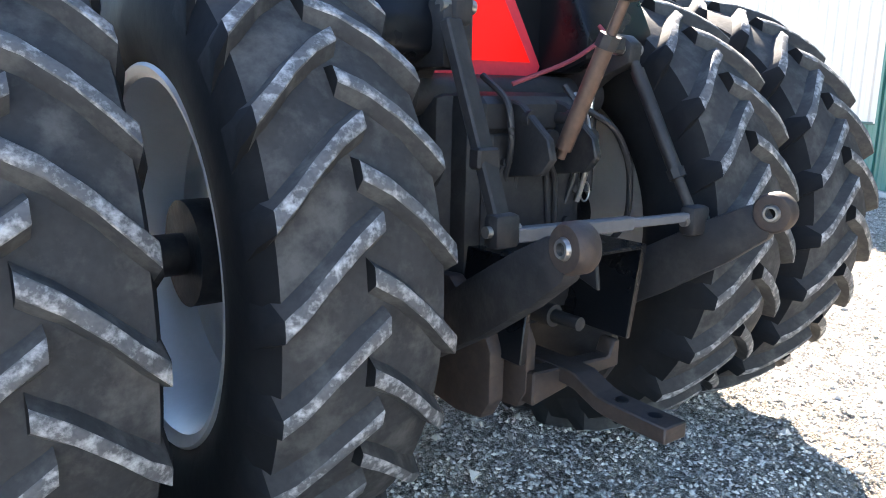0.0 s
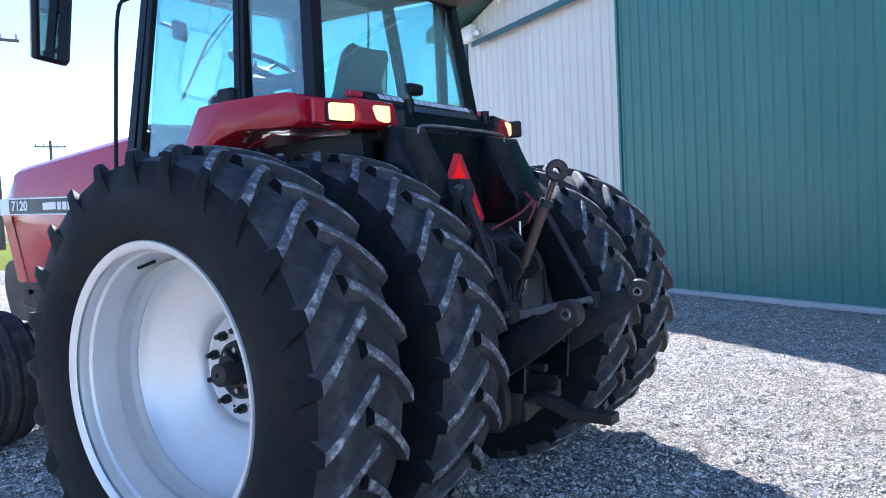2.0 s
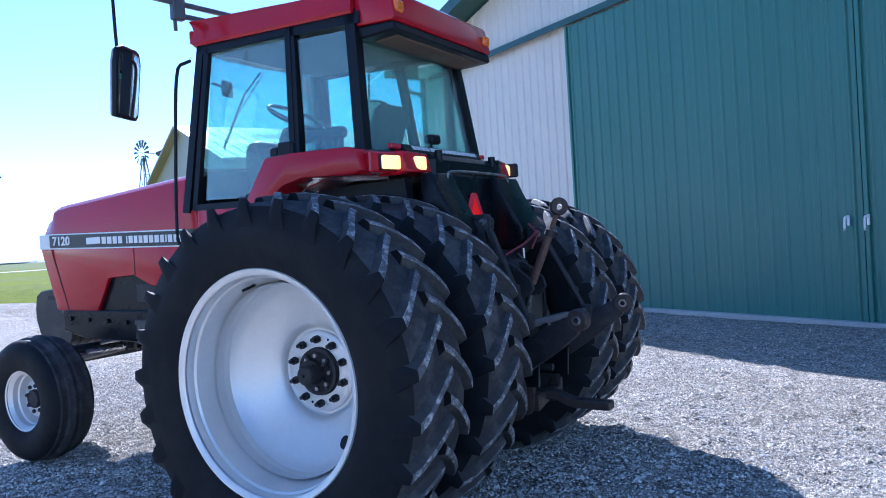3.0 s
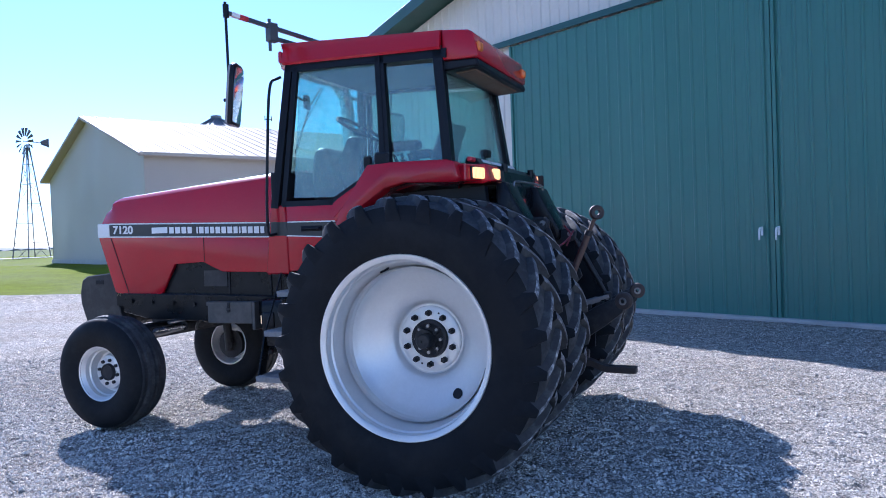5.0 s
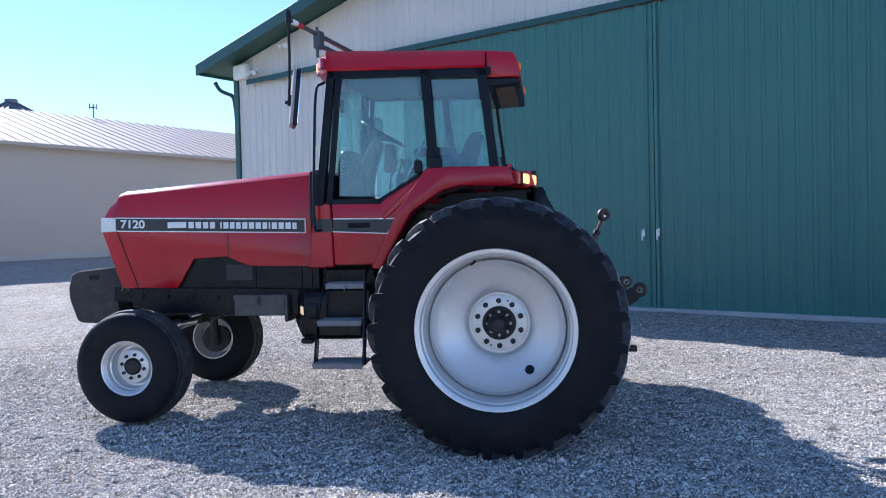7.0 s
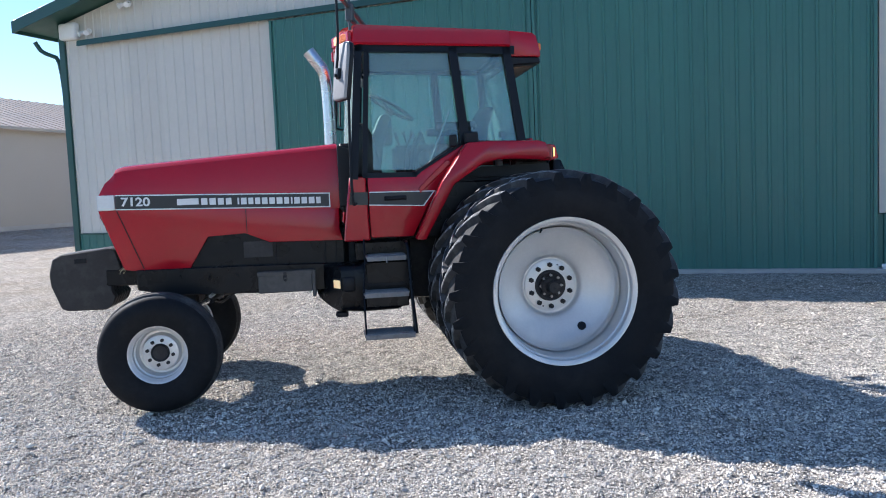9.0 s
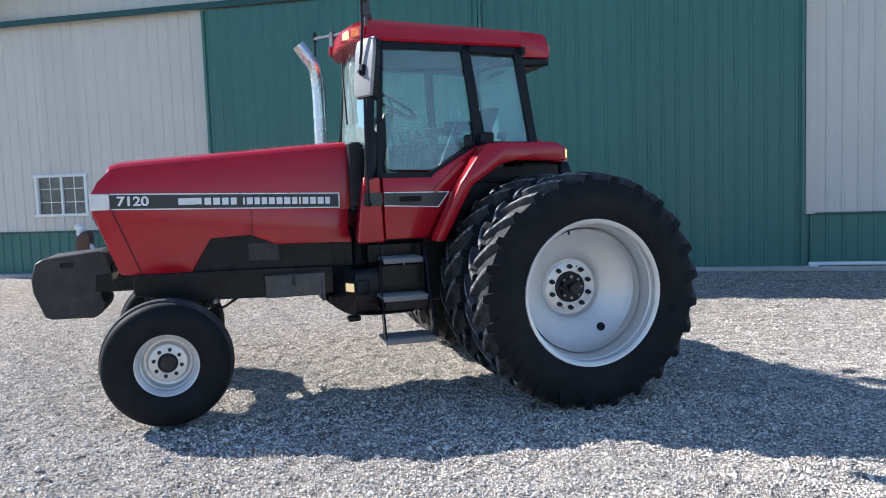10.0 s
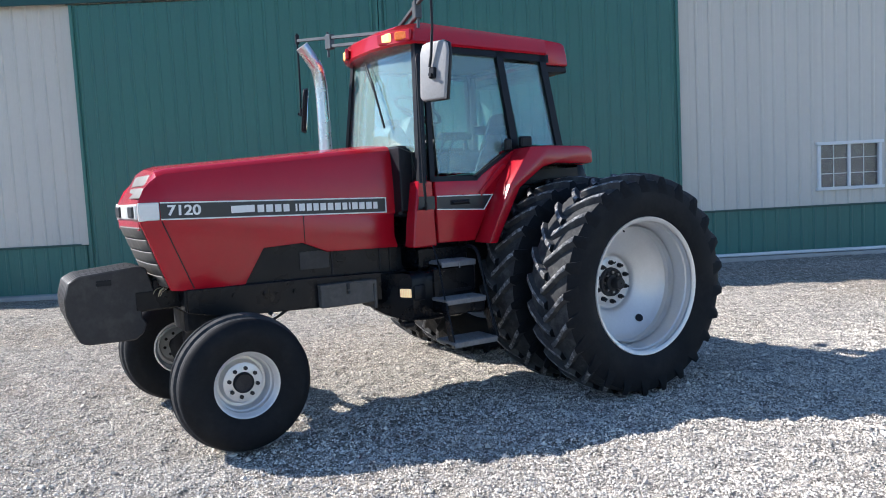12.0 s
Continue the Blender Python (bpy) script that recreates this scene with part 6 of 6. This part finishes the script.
for a in (0.5, 2.6, 4.7):
    tube(bm, (0, 0, -0.03), (0.18 * math.cos(a), 0.18 * math.sin(a), 0), 0.010)
tube(bm, (0, 0, -0.05), (0, 0, -0.01), 0.035)
part("steering_wheel", bm, TRIM, col, m=pose(-0.02, 0.925, 2.205, 31))
# levers by the seat and the tall shift lever
for k, (x, y) in enumerate(((-0.20, 0.80), (-0.16, 0.86), (0.20, 0.74), (0.25, 0.78))):
    bm = bmesh.new()
    sweep(bm, [(x, y, 1.66), (x - 0.01, y - 0.02, 1.86), (x - 0.02, y - 0.06, 1.96)], 0.009, 8)
    tube(bm, (x - 0.02, y - 0.06, 1.95), (x - 0.025, y - 0.075, 1.99), 0.016, 0.02)
    tpart("control_lever", bm, PLASTIC)
bm = bmesh.new()
sweep(bm, [(-0.47, 0.72, 1.70), (-0.44, 0.57, 2.03), (-0.43, 0.53, 2.12)], 0.006, 8)
tpart("hand_rail", bm, STEEL)
bm = bmesh.new()
box(bm, (0.40, 0.55, 1.82), (0.18, 0.70, 0.22), 0.03)
for k in range(4):
    tube(bm, (0.36 + 0.02 * k, 0.62 + 0.07 * k, 1.92), (0.35 + 0.02 * k, 0.66 + 0.07 * k, 2.05), 0.01, 0.014)
tpart("control_console", bm, PLASTIC)
bm = bmesh.new()
slab(bm, [(1.02, 1.66), (1.26, 1.66), (1.27, 1.95), (1.25, 2.06), (1.20, 2.095), (1.13, 2.07), (1.09, 1.98)], "x", -0.17, 0.17, 0.045, seg=3)
tpart("dashboard", bm, PLASTIC)
bm = bmesh.new()
sweep(bm, [(-0.47, 1.17, 2.40), (-0.41, 1.16, 2.385)], 0.009)
box(bm, (-0.375, 1.15, 2.372), (0.10, 0.03, 0.10), 0.014, rot=(0, 0, 15), seg=2)
tpart("inside_mirror", bm, TRIM)
bm = bmesh.new()
tube(bm, (0.44, 0.10, 1.86), (0.44, 0.10, 2.55), 0.03)
tpart("monitor_post", bm, PLASTIC)
bm = bmesh.new()
box(bm, (0.36, 0.95, 2.05), (0.12, 0.10, 0.24), 0.02)
tpart("monitor", bm, PLASTIC)
bm = bmesh.new()
box(bm, (0.065, 0.01, 1.972), (0.105, 0.06, 0.055), 0.016, seg=3)
tube(bm, (0.035, 0.012, 1.87), (0.035, 0.012, 1.96), 0.014)
tpart("rear_work_lamp", bm, TRIM)
bm = bmesh.new()
box(bm, (0.0, 0.65, 1.62), (1.12, 1.16, 0.03), 0.005)
tpart("cab_floor", bm, PLASTIC)


# ---- distance ----
shed = thing("shed", "long cream steel shed with a pale metal roof", "building", pose(5.28, 23.76, 0.25, 0, 0, 2.2))
SL, SW, SE, SR = 30.0, 12.6, 4.41, 6.48
bm = bmesh.new()
slab(bm, [(0, -0.6), (SW, -0.6), (SW, SE), (SW / 2, SR), (0, SE)], "x", 0, 0.15)
part("gable_wall", bm, CREAM, shed)
bm = bmesh.new()
slab(bm, [(0, -0.6), (SW, -0.6), (SW, SE), (SW / 2, SR), (0, SE)], "x", SL - 0.15, SL)
part("gable_wall", bm, CREAM, shed)
bm = bmesh.new()
box(bm, (SL / 2, 0.08, SE / 2 - 0.3), (SL, 0.15, SE + 0.6))
box(bm, (SL / 2, SW - 0.08, SE / 2 - 0.3), (SL, 0.15, SE + 0.6))
part("long_wall", bm, CREAM, shed)
for s in (0, 1):
    bm = bmesh.new()
    y0, y1 = (-0.35, SW / 2) if s == 0 else (SW / 2, SW + 0.35)
    z0, z1 = (SE - 0.11, SR) if s == 0 else (SR, SE - 0.11)
    xs = [-0.35]
    for k in range(60):
        x = -0.2 + (SL + 0.3) * k / 60
        xs += [x, x, x + 0.07, x + 0.07]
    xs.append(SL + 0.3)
    up = [0.12] + [0.12, 0.145, 0.145, 0.12] * 60 + [0.12]
    lo = [bm.verts.new((x, y0, z0 + u)) for x, u in zip(xs, up)]
    hi = [bm.verts.new((x, y1, z1 + u)) for x, u in zip(xs, up)]
    for k in range(len(xs) - 1):
        bm.faces.new((lo[k], lo[k + 1], hi[k + 1], hi[k]))
    bk = [bm.verts.new(p) for p in ((-0.35, y0, z0), (SL + 0.3, y0, z0), (SL + 0.3, y1, z1), (-0.35, y1, z1))]
    bm.faces.new(bk)
    bm.faces.new((lo[0], hi[0], bk[3], bk[0]))
    bm.faces.new([bk[0], bk[1]] + lo[::-1])
    bmesh.ops.recalc_face_normals(bm, faces=bm.faces[:])
    part("roof", bm, ROOFM, shed)
bm = bmesh.new()
box(bm, (-0.02, 0.0, SE / 2 - 0.3), (0.07, 0.07, SE + 0.6))
box(bm, (SL / 2, -0.38, SE - 0.02), (SL + 0.6, 0.05, 0.11))
part("trim", bm, CREAM, shed)
bm = bmesh.new()
box(bm, (SL / 2, -0.02, 0.35), (SL, 0.1, 0.6))
box(bm, (-0.02, SW / 2, 0.35), (0.1, SW, 0.6))
part("foundation", bm, CONCRETE, shed)


def grain_bin(x, y, r, h):
    ob = thing("grain_bin", "grey galvanised grain bin with a conical roof", "silo", pose(x, y, 0))
    bm = bmesh.new()
    bmesh.ops.create_cone(bm, cap_ends=True, segments=40, radius1=r, radius2=r, depth=h)
    bmesh.ops.translate(bm, vec=(0, 0, h / 2), verts=bm.verts[:])
    part("wall", bm, BINGREY, ob)
    bm = bmesh.new()
    bmesh.ops.create_cone(bm, cap_ends=True, segments=40, radius1=r + 0.1, radius2=0.5, depth=r * 0.5)
    bmesh.ops.translate(bm, vec=(0, 0, h + r * 0.25), verts=bm.verts[:])
    for k in range(24):
        a = 2 * math.pi * k / 24
        tube(bm, (r * math.cos(a), r * math.sin(a), h + 0.06), (0.5 * math.cos(a), 0.5 * math.sin(a), h + r * 0.5 + 0.06), 0.05, seg=5)
    part("roof", bm, BINGREY, ob)
    bm = bmesh.new()
    tube(bm, (0, 0, h + r * 0.5 - 0.1), (0, 0, h + r * 0.5 + 0.35), 0.55, 0.5)
    part("cap", bm, BINGREY, ob)
    return ob


grain_bin(25.5, 66.0, 3.9, 11.15)


def windmill(x, y, h):
    ob = thing("windmill", "old steel farm windmill on a lattice tower", "windmill", pose(x, y, 0.3, 0, 0, 25))
    bm = bmesh.new()
    for sx in (-1, 1):
        for sy in (-1, 1):
            tube(bm, (sx * 1.1, sy * 1.1, -0.2), (sx * 0.1, sy * 0.1, h), 0.05, seg=5)
    for k in range(6):
        w0, w1 = 1.1 - k / 6 * 1.0, 1.1 - (k + 1) / 6 * 1.0
        z0, z1 = h * k / 6, h * (k + 1) / 6
        for s in (-1, 1):
            tube(bm, (-w0, s * w0, z0), (w1, s * w1, z1), 0.02, seg=4)
            tube(bm, (s * w0, -w0, z0), (s * w1, w1, z1), 0.02, seg=4)
            tube(bm, (-w1, s * w1, z1), (w1, s * w1, z1), 0.025, seg=4)
    part("tower", bm, DARKSTEEL, ob)
    bm = bmesh.new()
    for k in range(14):
        a = 2 * math.pi * k / 14
        v = [Vector((-0.25 + dx, rr * math.cos(a + da), h + 0.3 + rr * math.sin(a + da))) for rr, da, dx in ((0.45, -0.05, 0.0), (0.45, 0.12, 0.05), (1.15, 0.17, 0.08), (1.15, -0.05, 0))]
        f = [bm.verts.new(p) for p in v]
        g = [bm.verts.new(p + Vector((0.02, 0, 0))) for p in v]
        bm.faces.new(f)
        bm.faces.new(g[::-1])
        for q in range(4):
            bm.faces.new((f[q], g[q], g[(q + 1) % 4], f[(q + 1) % 4]))
    part("wheel", bm, DARKSTEEL, ob)
    bm = bmesh.new()
    tube(bm, (-0.3, 0, h + 0.3), (1.9, 0, h + 0.3), 0.04, seg=6)
    slab(bm, [(1.3, h + 0.15), (2.1, h - 0.05), (2.1, h + 0.75), (1.3, h + 0.45)], "y", -0.015, 0.015)
    part("tail", bm, DARKSTEEL, ob)
    return ob


windmill(9.98, 69.5, 10.1)


def power_pole(x, y, h, turn, transformer=False):
    ob = thing("power_pole", "weathered wooden power pole with a crossarm", "pole", pose(x, y, float(ground_height(x, y)), 0, 0, turn), group="power poles along the road")
    bm = bmesh.new()
    tube(bm, (0, 0, -0.3), (0, 0, h), 0.17, 0.11, seg=10)
    part("shaft", bm, WOOD, ob)
    bm = bmesh.new()
    box(bm, (0, 0.12, h - 0.5), (2.4, 0.1, 0.12))
    part("crossarm", bm, WOOD, ob)
    for u in (-1.1, -0.5, 0.5, 1.1):
        bm = bmesh.new()
        tube(bm, (u, 0.12, h - 0.45), (u, 0.12, h - 0.22), 0.05, 0.035, seg=8)
        part("insulator", bm, GALV, ob)
    if transformer:
        bm = bmesh.new()
        tube(bm, (-0.42, 0, h - 2.0), (-0.42, 0, h - 1.1), 0.24, seg=14)
        tube(bm, (-0.42, 0, h - 1.1), (-0.42, 0, h - 0.9), 0.04)
        box(bm, (-0.2, 0, h - 1.5), (0.25, 0.1, 0.5))
        part("transformer", bm, GALV, ob)
    return ob


power_pole(-4.1, 34.0, 9.4, 10, True)
power_pole(-2.5, 68.5, 8.3, 5)
power_pole(-2.5, 130.0, 8.0, 5)
mast = thing("weather_mast", "thin mast with a weather vane on the shed", "mast", pose(13.4, 30.5, 6.9))
bm = bmesh.new()
tube(bm, (0, 0, -0.5), (0, 0, 0.55), 0.026, seg=6)
part("mast", bm, DARKSTEEL, mast)
bm = bmesh.new()
for dx in (-0.17, 0.0, 0.17):
    tube(bm, (dx, 0, 0.38), (dx, 0, 0.62), 0.024, seg=5)
tube(bm, (-0.2, 0, 0.45), (0.2, 0, 0.45), 0.024, seg=5)
part("vane", bm, DARKSTEEL, mast)


def treeline():
    """A low ragged belt of far woods along the horizon."""
    rng = np.random.default_rng(4)
    bm = bmesh.new()
    for k in range(520):
        x = -900 + 1500 * rng.random()
        y = 620 + 240 * rng.random()
        r = 5 + 9 * rng.random()
        res = bmesh.ops.create_icosphere(bm, subdivisions=1, radius=1)
        for v in res["verts"]:
            v.co *= 0.8 + 0.4 * rng.random()
        bmesh.ops.scale(bm, vec=(r * 2.2, r, r * 0.24), verts=res["verts"])
        bmesh.ops.translate(bm, vec=(x, y, 0.5), verts=res["verts"])
    ob = part("far_woods", bm, TREES)
    return tagged(ob, "hazy grey-green belt of far woods", "woods", kind="stuff")


treeline()


def eagle(x, y, z):
    """A carved bird with folded wings on a painted ball, as one plain figure."""
    bm = bmesh.new()
    def blob(c, s, rot=(0, 0, 0), mat=0, sub=3):
        r = bmesh.ops.create_icosphere(bm, subdivisions=sub, radius=1)
        bmesh.ops.scale(bm, vec=s, verts=r["verts"])
        bmesh.ops.rotate(bm, cent=(0, 0, 0), matrix=Euler([radians(a) for a in rot]).to_matrix(), verts=r["verts"])
        bmesh.ops.translate(bm, vec=c, verts=r["verts"])
        for f in {f for v in r["verts"] for f in v.link_faces}:
            f.material_index = mat
    box(bm, (0, 0, 0.09), (0.62, 0.62, 0.20), 0.03)
    for f in bm.faces:
        f.material_index = 0
    blob((0, 0, 0.31), (0.31, 0.31, 0.18), mat=3)
    blob((0.10, -0.30, 0.33), (0.12, 0.06, 0.09), mat=4)
    blob((-0.24, -0.18, 0.36), (0.10, 0.10, 0.10), mat=4)
    blob((-0.28, 0.12, 0.28), (0.07, 0.10, 0.08), mat=4)
    blob((0, 0, 0.68), (0.13, 0.13, 0.20), (8, 0, 0))
    blob((0, 0.02, 0.86), (0.085, 0.08, 0.11), mat=1)
    blob((0, 0.05, 0.97), (0.075, 0.085, 0.075), mat=1)
    blob((0, 0.145, 0.955), (0.022, 0.055, 0.022), (-12, 0, 0), mat=2)
    for s in (-1, 1):
        blob((0.125 * s, -0.05, 0.68), (0.035, 0.11, 0.22), (10, 4 * s, 0))
        blob((0.07 * s, 0.02, 0.53), (0.045, 0.05, 0.07))
        blob((0.07 * s, 0.05, 0.485), (0.045, 0.07, 0.03), mat=2)
    blob((0, -0.16, 0.55), (0.09, 0.04, 0.12), (-15, 0, 0), mat=1)
    ob = part("eagle_statue", bm, [BRONZE, WHITE, YELLOW, BLUE, LAND], smooth=50)
    ob.matrix_basis = pose(x, y, z, 0, 0, 20)
    return tagged(ob, "painted eagle statue standing on a blue globe by the barn", "statue")


LAND = material("globe_land_red", (0.22, 0.09, 0.09), 0.6, vary=0.2)
eagle(5.85, 8.62, float(ground_height(5.85, 8.62)) - 0.01)
gravel_stones(300000, 11)
